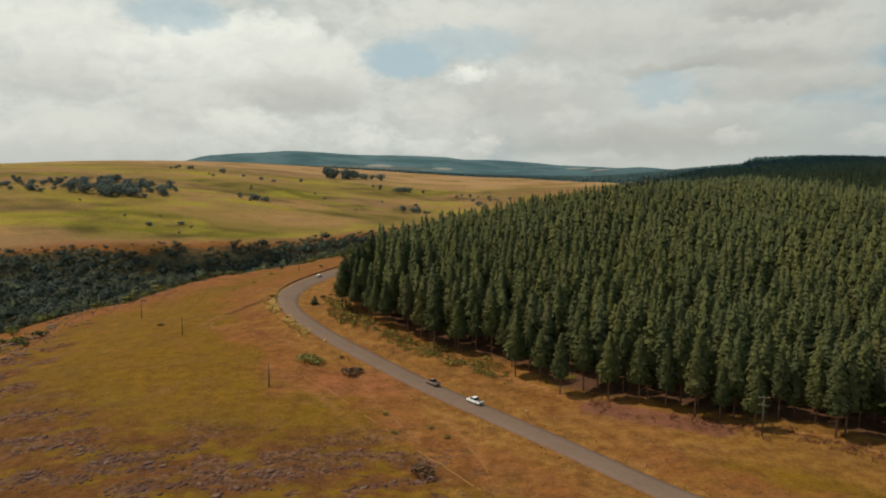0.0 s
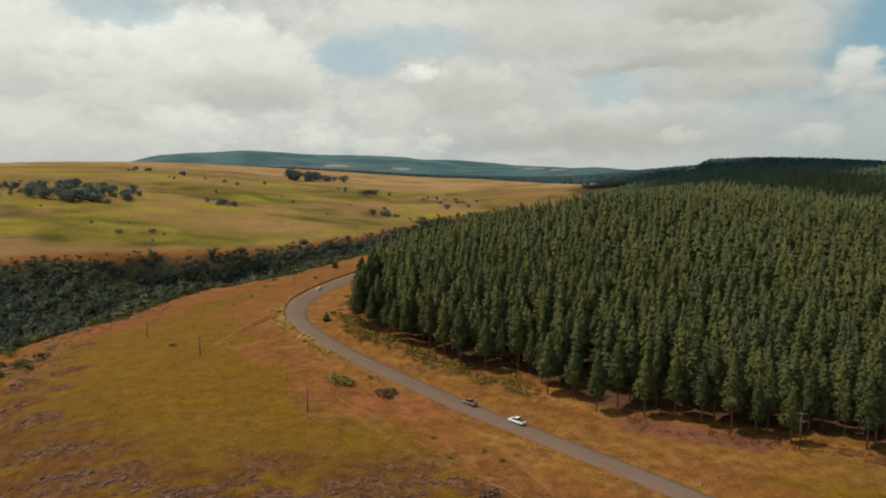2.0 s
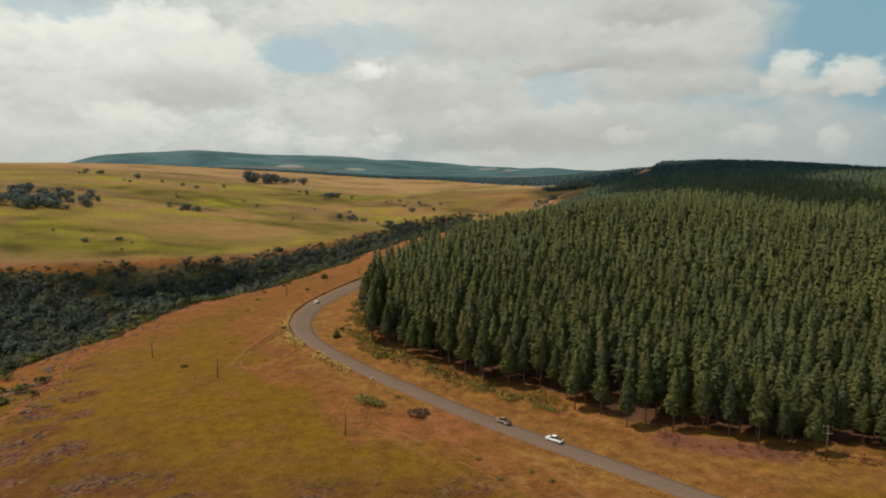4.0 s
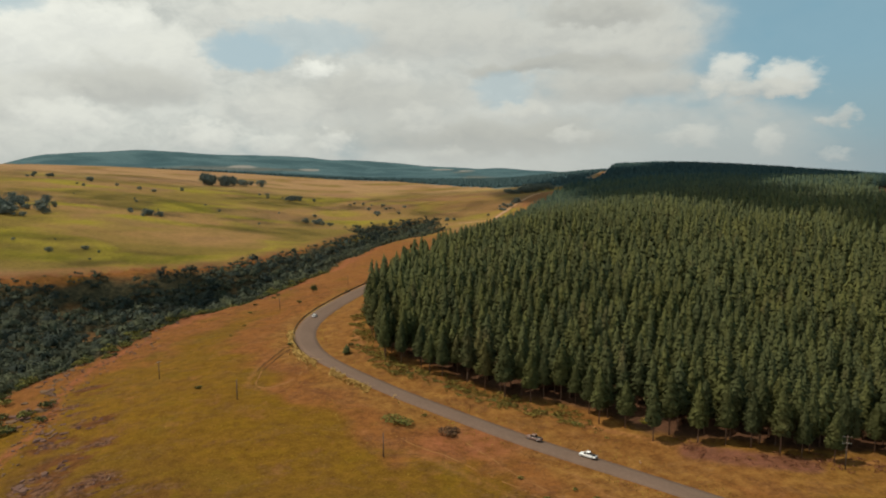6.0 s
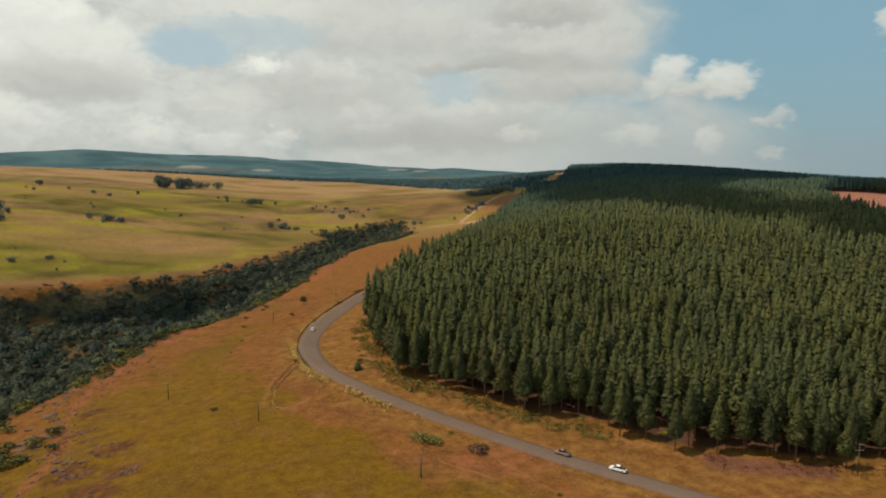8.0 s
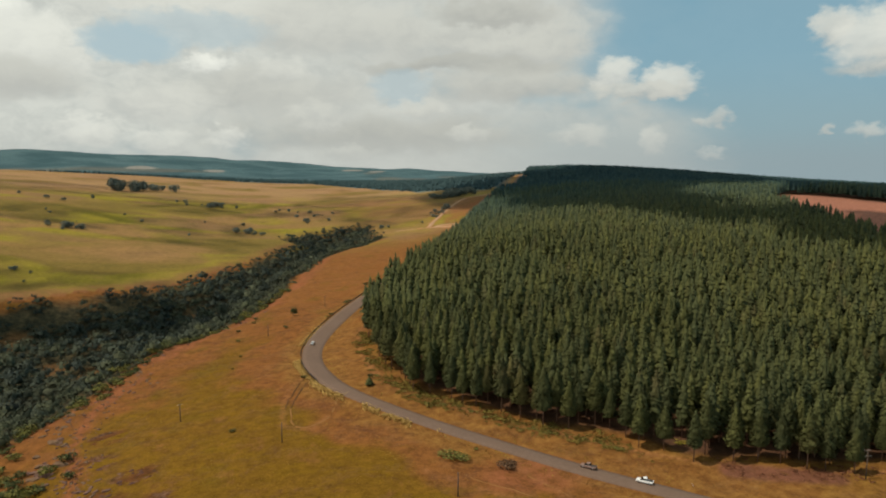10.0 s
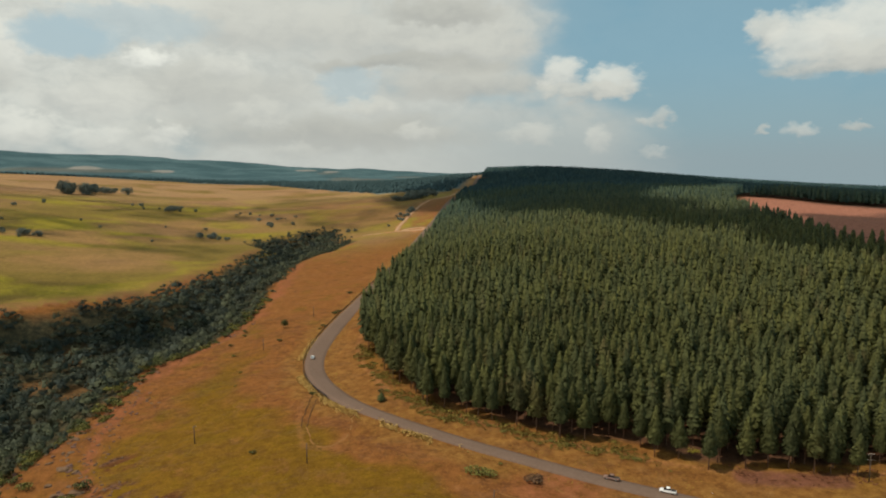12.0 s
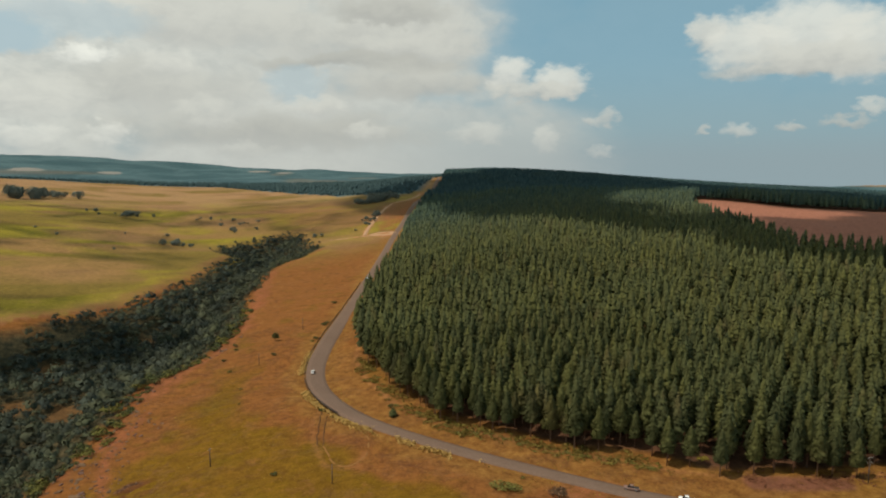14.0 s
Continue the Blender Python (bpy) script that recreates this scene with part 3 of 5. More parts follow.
XS, YS = axis(-4900, -205, 125, 4900, 1.7, 1.05), axis(-1200, 124, 430, 4950, 1.7, 1.032)
GX, GY = np.meshgrid(XS, YS)
near_rim, in_valley = to_line(GX, GY, VALLEY_NEAR)[0], valley(GX, GY)
off_road = to_line(GX, GY, ROAD)[0]
GZ = land(GX, GY) + 0.12 * ripple(GX, GY, 3.5, 7) * smooth((off_road - 5) / 4)
count_x, count_y = len(XS), len(YS)
corner = (np.arange(count_y - 1)[:, None] * count_x + np.arange(count_x - 1)[None]).ravel()
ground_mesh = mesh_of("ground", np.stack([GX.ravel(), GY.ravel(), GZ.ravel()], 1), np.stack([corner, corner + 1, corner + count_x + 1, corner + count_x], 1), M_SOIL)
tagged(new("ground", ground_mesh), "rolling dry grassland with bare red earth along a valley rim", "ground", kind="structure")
ground_mesh.polygons.foreach_set("use_smooth", np.ones(len(ground_mesh.polygons), bool))

worn = np.zeros(GX.shape)
for k, line in enumerate(PATHS):
    worn = np.maximum(worn, (1 - smooth((to_line(GX, GY, line)[0] - 0.3) / (1.5 if k != 6 else 5.0))) * (0.3 if k < 3 else 0.55 if k == 3 else 0.3 if k == 4 else 1.0))
worn = np.maximum(worn, 1 - smooth((np.hypot(GX - 216, (GY - 878) * 0.7) - 5) / 14))
wiggle = 6 * ripple(GX, GY, 24, 11) + 3 * ripple(GX, GY, 8, 12)
across = inside(GX, GY, VALLEY_NEAR + [(112, 852), (190, 890), (620, 1500), (5000, 4000), (5000, 6000), (-6000, 6000), (-6000, 0)])
rocky = 1 - smooth((to_line(GX, GY, [(-130, 168), (-84, 138), (-20, 134)])[0] - 14) / 26)
for x, y, r in ((-140, 242, 4), (-141, 212, 6), (-154, 260, 4), (-150, 232, 5), (-134, 222, 3), (-152, 282, 4), (-146, 200, 6), (-128, 196, 4)):
    rocky = np.maximum(rocky, 1.2 - smooth((np.hypot(GX - x, GY - y) - r) / 5))
RED_PATH = [(-140, 352), (-151, 333), (-160, 312), (-163, 281), (-160, 266), (-158, 249), (-160, 238), (-162, 226), (-166, 205), (-175, 170)]
red_path = 1 - smooth((to_line(GX, GY, RED_PATH)[0] - 1.6 - 0.25 * wiggle) / 2.6)
# rock outcrops: middle x, y, half length, half depth, pieces, size
OUTCROPS = ((-111, 176, 7, 1.2, 22, 0.9), (-104, 159, 6, 1.5, 18, 0.9), (-91, 154, 7, 1.2, 22, 1.0), (-82, 151, 4, 1.0, 14, 0.9), (-74, 146, 4, 2.4, 34, 1.0), (-64, 142, 3, 2.0, 20, 0.9),
                                       (-60, 150, 4, 0.8, 10, 0.7), (-44, 143, 4, 1.0, 18, 0.9), (-36, 140, 4, 1.2, 16, 0.9), (-21, 150, 4, 0.8, 12, 0.8), (-23, 142, 4, 1.0, 14, 0.8), (-31, 139, 4, 1.4, 16, 0.8),
                                       (-12, 135, 5, 1.2, 14, 0.9), (-51, 135, 5, 2.0, 24, 0.9), (-79, 137, 4, 1.8, 16, 0.9), (-89, 138, 4, 2.0, 18, 0.9), (-62, 132, 5, 1.6, 16, 0.9), (-42, 133, 5, 1.4, 18, 0.9), (-129, 198, 5, 1.2, 12, 0.8))
outcrop = np.zeros(GX.shape)
for x, y, along, across_, count, s in OUTCROPS:
    u, v = (GX - x) * 0.96 + (GY - y) * 0.26, -(GX - x) * 0.26 + (GY - y) * 0.96
    outcrop = np.maximum(outcrop, 1 - smooth((np.hypot(u / along, v / (across_ * 1.5)) + 0.12 * wiggle / 6 - 0.7) / 0.7))
LAYERS = {
    "slope": np.where(across & (in_valley < 0), 1.0, smooth((GY - 690) / 220)),
    "dry": np.maximum(1 - smooth((np.minimum(near_rim + 2, off_road) - 14 - 2 * wiggle) / 26), 0.8 * smooth((GY - 330) / 90)),
    "verge": np.maximum((1 - smooth((off_road - 9 - wiggle) / 6)) * 0.9, 0.7 * (1 - smooth((to_line(GX, GY, FOREST[1:16])[0] - 17) / 6))) * smooth((off_road - 3) / 1.5),
    "bank": np.maximum.reduce([0.7 * (1 - smooth((to_line(GX, GY, VALLEY_FAR[2:10])[0] - 8 - wiggle) / 14)) * (in_valley < 4),
                               0.6 * (1 - smooth((np.hypot(GX - 270, (GY - 1180) * 0.7) - 90 - 4 * wiggle) / 110)) * (GX < 0.62 * GY - 350)]),
    "red": np.maximum.reduce([red_path, 0.8 * inside(GX, GY, [(219, 905), (282, 1040), (352, 1148), (440, 1258), (548, 1396), (560, 1390), (473, 1255), (357, 1075), (290, 970)]), np.maximum(0.95 * (1 - smooth((near_rim - 2 - wiggle) / 7)) * (in_valley < 6), 0.85 * (1 - smooth((np.hypot((GX + 22) * 0.6, GY - 196) - 6) / 9)))]),
    "worn": worn,
    "outcrop": outcrop,
    "umber": 0.6 * (1 - smooth((to_line(GX, GY, [(-150, 205), (-95, 168), (-40, 146)])[0] - 8 - wiggle) / 24)),
    "stony": rocky * (GY < 460) * (in_valley < 14),
    "bracken": (1 - smooth((to_line(GX, GY, [(42, 178), (54, 170), (68, 164)])[0] - 3.5) / 3)),
    "felled": inside(GX, GY, FELLED) * 1.0,
    # where the ground takes the haze-blue colour of far woods
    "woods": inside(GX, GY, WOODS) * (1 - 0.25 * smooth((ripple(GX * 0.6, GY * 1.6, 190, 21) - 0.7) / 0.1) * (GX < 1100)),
    # clearings keep over half of the dark colour, as painted shade
    "thicket_shade": smooth((in_valley - 6 - wiggle - 3 * (1 - smooth((to_line(GX, GY, VALLEY_FAR[2:10])[0] - 6) / 16))) / 8) * (0.6 + 0.4 * smooth((clearing(GX, GY) - 0.85) / 0.4)),
    "litter": (inside(GX, GY, FOREST) & ~inside(GX, GY, FELLED)) * smooth((to_line(GX, GY, FOREST[:17])[0] - 6 - 0.4 * wiggle) / 5),
}
for key, value in LAYERS.items():
    ground_mesh.attributes.new(key, "FLOAT", "POINT").data.foreach_set("value", np.ascontiguousarray(value, np.float32).ravel())


# ---- the road ----
def spaced(line, step):
    """Even steps along a rounded broken line: places and directions."""
    p = np.array(line, float)
    for _ in range(3):
        q, r = p[:-1] * 0.75 + p[1:] * 0.25, p[:-1] * 0.25 + p[1:] * 0.75
        p = np.concatenate([p[:1], np.stack([q, r], 1).reshape(-1, 2), p[-1:]])
    s = np.concatenate([[0], np.cumsum(np.hypot(*np.diff(p, axis=0).T))])
    at = np.arange(0, s[-1], step)
    xy = np.stack([np.interp(at, s, p[:, 0]), np.interp(at, s, p[:, 1])], 1)
    d = np.gradient(xy, axis=0)
    return xy, d / np.linalg.norm(d, axis=1)[:, None]


road_xy, road_dir = spaced(ROAD, 3.0)
road_left = np.stack([-road_dir[:, 1], road_dir[:, 0]], 1)
PROFILE = [(-1.08, -0.7), (-1.0, 0.02), (-0.5, 0.08), (0, 0.12), (0.5, 0.08), (1.0, 0.02), (1.08, -0.7)]
road_half = 3.35 + 1.45 * smooth((road_xy[:, 1] - 262) / 50)
road_bank = 0.12 * smooth((road_xy[:, 1] - 270) / 40) * (1 - smooth((road_xy[:, 1] - 400) / 60))
crown_z = rolling(road_xy[:, 0], road_xy[:, 1]) + 0.02
road_p = np.concatenate([np.stack([road_xy[:, 0] + o * road_half * road_left[:, 0], road_xy[:, 1] + o * road_half * road_left[:, 1], crown_z + h + max(-1, o) * road_half * road_bank + road_half * road_bank], 1)[:, None] for o, h in PROFILE], 1)
rows_n, cols_n = road_p.shape[:2]
corner = (np.arange(rows_n - 1)[:, None] * cols_n + np.arange(cols_n - 1)[None]).ravel()
road = new("road", mesh_of("road", road_p.reshape(-1, 3), np.stack([corner, corner + cols_n, corner + cols_n + 1, corner + 1], 1), M_ROAD))
tagged(road, "worn grey two-lane asphalt road without markings, curving", "road", kind="structure")


# ---- dirt tracks from the junction up the far slope ----
def dirt_track(line, half, name, label):
    xy, d = spaced(line, 6.0)
    side = np.stack([-d[:, 1], d[:, 0]], 1)
    offs = np.array([-1.0, -0.6, 0.0, 0.6, 1.0])
    wob = half * (1 + 0.25 * ripple(xy[:, 0], xy[:, 1], 17, 61))
    p = np.stack([np.stack([xy[:, 0] + o * wob * side[:, 0], xy[:, 1] + o * wob * side[:, 1]], 1) for o in offs], 1)
    drop = np.array([-0.5, 0.12, 0.16, 0.12, -0.5])
    p = np.concatenate([p, (rolling(p[..., 0], p[..., 1]) + 0.35 + drop)[..., None]], 2)
    c = (np.arange(len(xy) - 1)[:, None] * 5 + np.arange(4)[None]).ravel()
    tagged(new(name, mesh_of(name, p.reshape(-1, 3), np.stack([c, c + 5, c + 6, c + 1], 1), M_DIRT)), label, "track", kind="structure")


dirt_track(PATHS[6], 2.6, "dirt_track", "pale dirt track climbing beside the road")
dirt_track([(150, 915), (190, 900), (219, 876)], 2.0, "dirt_track", "pale dirt track joining the road")
dirt_track([(200, 895), (222, 868), (232, 885), (216, 905), (200, 896)], 5.0, "dirt_track", "bare pale junction beside the road")


# ---- narrow trails and wheel ruts in the meadow ----
def trail(line, half, mat, name, label):
    """A narrow strip of trodden earth that wavers across the grass."""
    xy, d = spaced(line, 0.8)
    side = np.stack([-d[:, 1], d[:, 0]], 1)
    xy = xy + side * (0.35 * ripple(xy[:, 0], xy[:, 1], 4.5, 91) + 0.15 * ripple(xy[:, 0], xy[:, 1], 1.6, 92))[:, None]
    wide = half * (0.75 + 0.5 * (ripple(xy[:, 0], xy[:, 1], 2.3, 93) + 1) / 2)
    offs, lift = np.array([-1.4, -0.8, 0.0, 0.8, 1.4]), np.array([-0.25, 0.14, 0.12, 0.14, -0.25])
    p = xy[:, None] + offs[None, :, None] * (wide[:, None] * side)[:, None]
    p = np.concatenate([p, (land(p[..., 0], p[..., 1]) + lift)[..., None]], 2)
    shown = np.nonzero(ripple(xy[:-1, 0], xy[:-1, 1], 3.1, 94) + 0.5 * ripple(xy[:-1, 0], xy[:-1, 1], 1.3, 95) > -0.5)[0]
    c = (shown[:, None] * 5 + np.arange(4)[None]).ravel()
    tagged(new(name, mesh_of(name, p.reshape(-1, 3), np.stack([c, c + 5, c + 6, c + 1], 1), mat)), label, "trail", kind="structure")


for line in ([(-46, 206), (-38, 196), (-21, 173), (-11, 158), (-5, 150), (1, 142), (8, 131)], [(-1, 176), (0, 170), (3, 162), (6, 156), (7, 150), (9, 144), (10, 136)], [(-24, 196), (-18, 181), (-14, 171), (-9, 162), (-5, 154)]):
    trail(line, 0.10, M_STRAW_EARTH, "foot_trail", "thin pale footpath trodden through dry grass")
for line in ([(-72, 312), (-79, 296), (-84, 285), (-89, 271)], [(-70, 310), (-77, 294), (-82, 283), (-87, 270)]):
    trail(line, 0.20, M_RUT, "wheel_rut", "dark muddy wheel rut beside the bend")
trail([(-87, 270), (-89, 253), (-84, 249), (-76, 254), (-71, 262), (-69, 274), (-67, 284)], 0.3, M_STRAW_EARTH, "wheel_rut", "pale looping wheel track in dry grass")


# ---- pines ----
dice = np.random.RandomState(5)


def pine_crown(whorls, boughs_each, tufts, height, radius, start, r):
    """A crown of whorled boughs, each a folded wedge that hangs over the whorl below, with loose needle tufts; heights from the ground."""
    level = (np.arange(whorls) + 0.5 + 0.3 * (r.rand(whorls) - 0.5)) / whorls
    level = np.repeat(level, boughs_each) + (r.rand(whorls * boughs_each) - 0.5) * 0.8 / whorls
    level = np.clip(level, 0, 0.985)
    n = len(level)
    aim = (np.tile(np.arange(boughs_each), whorls) + np.repeat(r.rand(whorls) * 7, boughs_each) + 0.5 * r.rand(n)) * math.tau / boughs_each
    lean = r.rand(3) * math.tau

    def girth_at(u, a):
        g = (1 - u ** 1.5) ** 0.9 * (0.70 + 0.30 * np.clip(u / 0.2, 0, 1))
        return radius * g * (1 + 0.13 * np.sin(a * 2 + lean[0]) + 0.10 * np.sin(a * 3 - u * 15 + lean[1])) + 0.12

    reach = girth_at(level, aim) * np.where(r.rand(n) < 0.1, 0.5, 0.72 + 0.36 * r.rand(n))
    z = start + level * (height - start)
    rise = (height - start) / whorls
    half = math.tau / boughs_each * (0.55 + 0.25 * r.rand(n))

    def spot(angle, out, up):
        return np.stack([np.cos(angle) * out, np.sin(angle) * out, up], 1)

    root = spot(aim, reach * 0.06, z + np.minimum(rise * 1.15 + 0.25 * reach, height - z + 0.2))
    tip = spot(aim, reach, z - 0.10 * reach - 0.3 * rise * r.rand(n))
    left, right = (spot(aim + k * half, reach * (0.66 + 0.16 * r.rand(n)), z - 0.16 * rise * r.rand(n) - 0.25 * rise) for k in (1, -1))
    p = np.stack([root, left, tip, right], 1).reshape(-1, 3)
    f = np.concatenate([np.arange(n)[:, None] * 4 + np.array([[0, 2, 1]]), np.arange(n)[:, None] * 4 + np.array([[0, 3, 2]])])
    if not tufts:
        return p, f
    u, a = r.rand(tufts) ** 1.2 * 0.97, r.rand(tufts) * math.tau
    out = girth_at(u, a) * (0.72 + 0.38 * r.rand(tufts))
    c = spot(a, out, start + u * (height - start) + 0.1 * rise)
    d = spot(a + r.normal(size=tufts) * 0.5, np.ones(tufts), np.where(r.rand(tufts) < 0.5, -0.7, 0.7) + 0.3 * r.normal(size=tufts))
    d /= np.linalg.norm(d, axis=1)[:, None]
    side = np.cross(d, r.normal(size=(tufts, 3)) * 0.6 + np.array([0, 0, 1]))
    side /= np.linalg.norm(side, axis=1)[:, None] + 1e-6
    s = (radius * (0.115 if tufts > 400 else 0.14) * (0.6 + 0.8 * r.rand(tufts)) * (0.45 + 0.55 * out / radius))[:, None]
    q = np.stack([c + d * s * 1.4, c - d * s * 0.7 + side * s, c - d * s * 0.7 - side * s], 1).reshape(-1, 3)
    return joined([(p, f), (q, np.arange(tufts * 3).reshape(-1, 3))])


def clear_of(x, y, margin=0.0):
    return inside(x, y, FOREST) & ~inside(x, y, FELLED) & (to_line(x, y, ROAD)[0] > 6.5 + margin)


def plantation(spacing, low, high, x0, x1, y0, y1):
    """Places of trees in rows, from low to high metres from the walk's middle."""
    reach = math.hypot(x1 - x0, y1 - y0) / 2
    u, v = np.meshgrid(np.arange(-reach, reach, spacing), np.arange(-reach, reach, spacing))
    u = u + np.where(np.arange(len(u)) % 2, spacing / 2, 0)[:, None]
    gx, gy = (x0 + x1) / 2 + u * 0.87 - v * 0.49, (y0 + y1) / 2 + u * 0.49 + v * 0.87
    gx = gx + (dice.rand(*gx.shape) - 0.5) * spacing * 0.62
    gy = gy + (dice.rand(*gy.shape) - 0.5) * spacing * 0.62
    d = np.hypot(gx + 80, gy - 15)
    keep = clear_of(gx, gy) & (to_line(gx, gy, FOREST[1:16])[0] > 0.8 + 2.2 * ripple(gx, gy, 13, 51)) & (d >= low) & (d < high) & (gy > gx * 0.42 - 70) & (gy > 100)
    return gx[keep], gy[keep]


HERO = [pine_crown(21, 11, 780, 21.6, 3.6, 6.4, np.random.RandomState(20 + k)) for k in range(5)]
HERO_MESH = [mesh_of("crown", p, f, M_NEEDLE, rounded(p, 0.10, 0.02, 0.22), 0.1 + 0.2 * k) for k, (p, f) in enumerate(HERO)]
TRUNK_MESH = []
for k in range(3):
    r = np.random.RandomState(k)
    stubs = [rod((0, 0, h), (math.cos(a) * 1.5, math.sin(a) * 1.5, h + 0.25), 0.05, 0.02, 4) for h, a in zip(np.linspace(3.0, 6.5, 7), r.rand(7) * math.tau)]
    TRUNK_MESH.append(mesh_of("trunk", *joined([rod((0, 0, -0.8), (0.1, 0, 9), 0.27, 0.17, 7), rod((0.1, 0, 9), (0, 0, 21), 0.17, 0.04, 6)] + stubs), M_BARK))

nx, ny = plantation(6.5, 0, 520, -45, 420, 120, 560)
edge = to_line(nx, ny, FOREST[1:16])[0]
keep = ((edge > 8) | (ripple(nx, ny, 12, 77) < 0.6)) & (np.hypot(nx - 37, ny - 196) > 6.5)
nx, ny, edge = nx[keep], ny[keep], edge[keep]
front = np.nonzero((edge < 11) & (nx < 112) & (ny < 345))[0]
rest = np.setdiff1d(np.arange(len(nx)), front)
for k, i in enumerate(front):
    tree = tagged(new("pine_tree"), "tall plantation pine with a bare lower trunk at the forest's edge", "tree", "pines along the forest edge")
    size = 0.70 + 0.36 * dice.rand()
    tree.matrix_basis = pose(nx[i], ny[i], float(land(nx[i], ny[i])), 0, 0, dice.rand() * 360) @ Matrix.Diagonal((size * (0.9 + 0.25 * dice.rand()), size, size, 1))
    part("trunk", TRUNK_MESH[k % 3], tree, "straight grey-brown trunk")
    part("crown", HERO_MESH[k % 5], tree, "dark green needle crown")

NEAR = [pine_crown(16, 9, 170, 22.3, 3.6, 4.5, np.random.RandomState(40 + k)) for k in range(8)]
MID = [pine_crown(11, 7, 48, 22.5, 4.2, 4.0, np.random.RandomState(50 + k)) for k in range(8)]
FAR = [pine_crown(6, 5, 8, 22.0, 4.3, 4.5, np.random.RandomState(60 + k)) for k in range(6)]


def stand(name, x, y, kinds, mat, label, tall=0.42, base=0.92):
    n = len(x)
    p, f, v, c = placed(kinds, x, y, land(x, y), dice.rand(n) * math.tau, base * (0.9 + 0.3 * dice.rand(n)), base * (1 - tall / 2 + tall * dice.rand(n)), dice.randint(0, len(kinds), n), (0.12, 0.02, 0.18))
    return tagged(new(name, mesh_of(name, p, f, mat, v, c)), label, "forest", kind="stuff")


close = np.hypot(nx[rest] + 80, ny[rest] - 15) < 330
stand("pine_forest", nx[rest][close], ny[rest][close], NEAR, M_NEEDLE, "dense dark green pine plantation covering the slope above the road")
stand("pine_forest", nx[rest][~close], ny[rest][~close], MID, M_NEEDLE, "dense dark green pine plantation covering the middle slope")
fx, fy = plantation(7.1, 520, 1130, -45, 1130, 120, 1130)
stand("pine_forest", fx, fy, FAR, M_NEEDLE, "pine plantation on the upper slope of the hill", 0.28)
fx, fy = plantation(8.6, 1130, 2350, 100, 1750, 300, 2300)
stand("pine_forest", fx, fy, [pine_crown(3, 4, 0, 21.0, 5.2, 7.0, np.random.RandomState(80 + k)) for k in range(5)], M_HAZED_PINE, "distant pine plantation on the crown of the hill", 0.2)

# trunks under the first rows behind the edge
inner = rest[(to_line(nx[rest], ny[rest], FOREST[1:16])[0] < 32) & (nx[rest] < 125) & (ny[rest] < 360)]
stem = [rod((0, 0, -0.6), (0, 0, 7.5), 0.22, 0.16, 5)]
one = np.ones(len(inner))
p, f = placed(stem, nx[inner], ny[inner], land(nx[inner], ny[inner]), one * 0, one, one, np.zeros(len(inner), int))
tagged(new("pine_trunks", mesh_of("pine_trunks", p, f, M_BARK)), "bare grey-brown pine trunks standing in the forest's shade", "tree trunks", kind="stuff")

# woods on the far ridge
gx, gy = np.meshgrid(np.arange(-1000, 1700, 11.5), np.arange(1400, 2350, 11.5))
gx, gy = gx + (dice.rand(*gx.shape) - 0.5) * 10, gy + (dice.rand(*gy.shape) - 0.5) * 10
keep = inside(gx, gy, WOODS) & (dice.rand(*gx.shape) < np.where(gy < 2100, 1, 0.5))
LOW = [pine_crown(2, 4, 0, 10.0, 6.8, 0.5, np.random.RandomState(90 + k)) for k in range(3)]
stand("far_woods", gx[keep], gy[keep], LOW, M_FARWOOD, "distant plantations before the ridge, blue haze in their colour", 0.3, 0.75)
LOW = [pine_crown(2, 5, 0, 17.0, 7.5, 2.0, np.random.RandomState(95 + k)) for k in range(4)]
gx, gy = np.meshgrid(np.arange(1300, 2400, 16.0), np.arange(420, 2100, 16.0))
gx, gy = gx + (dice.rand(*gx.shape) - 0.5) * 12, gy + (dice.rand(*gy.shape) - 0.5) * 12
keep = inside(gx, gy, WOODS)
stand("far_woods", gx[keep], gy[keep], LOW, M_FARWOOD, "distant plantations behind the felled slope, blue haze in their colour", 0.2, 0.8)


# ---- broad-leaved trees and scrub ----
def leafy(count, wide, high, r, leaf=0.9, lumps=5, low=0.42):
    """A crown of many small leaf sprays on uneven lumps; the base at the ground."""
    centres = np.stack([(r.rand(lumps) - 0.5) * wide * 0.75, (r.rand(lumps) - 0.5) * wide * 0.75, high * (low + (0.70 - low) * r.rand(lumps))], 1)
    size = np.stack([wide * (0.26 + 0.14 * r.rand(lumps)), high * (0.22 + 0.12 * r.rand(lumps))], 1)
    k = r.randint(0, lumps, count)
    d = r.normal(size=(count, 3))
    d[:, 2] = np.abs(d[:, 2]) * 1.1 - 0.35
    d /= np.linalg.norm(d, axis=1)[:, None]
    c = centres[k] + d * np.stack([size[k, 0], size[k, 0], size[k, 1]], 1) * (0.8 + 0.35 * r.rand(count))[:, None]
    a = r.normal(size=(count, 3)) * 0.6 + np.cross(d, r.normal(size=(count, 3)))
    a /= np.linalg.norm(a, axis=1)[:, None]
    b = np.cross(d, a) + d * 0.3
    s = leaf * (0.6 + 0.8 * r.rand(count))[:, None]
    p = np.stack([c + a * s, c - a * s * 0.5 + b * s * 0.8, c - a * s * 0.5 - b * s * 0.8], 1)
    return p.reshape(-1, 3), np.arange(count * 3).reshape(-1, 3)


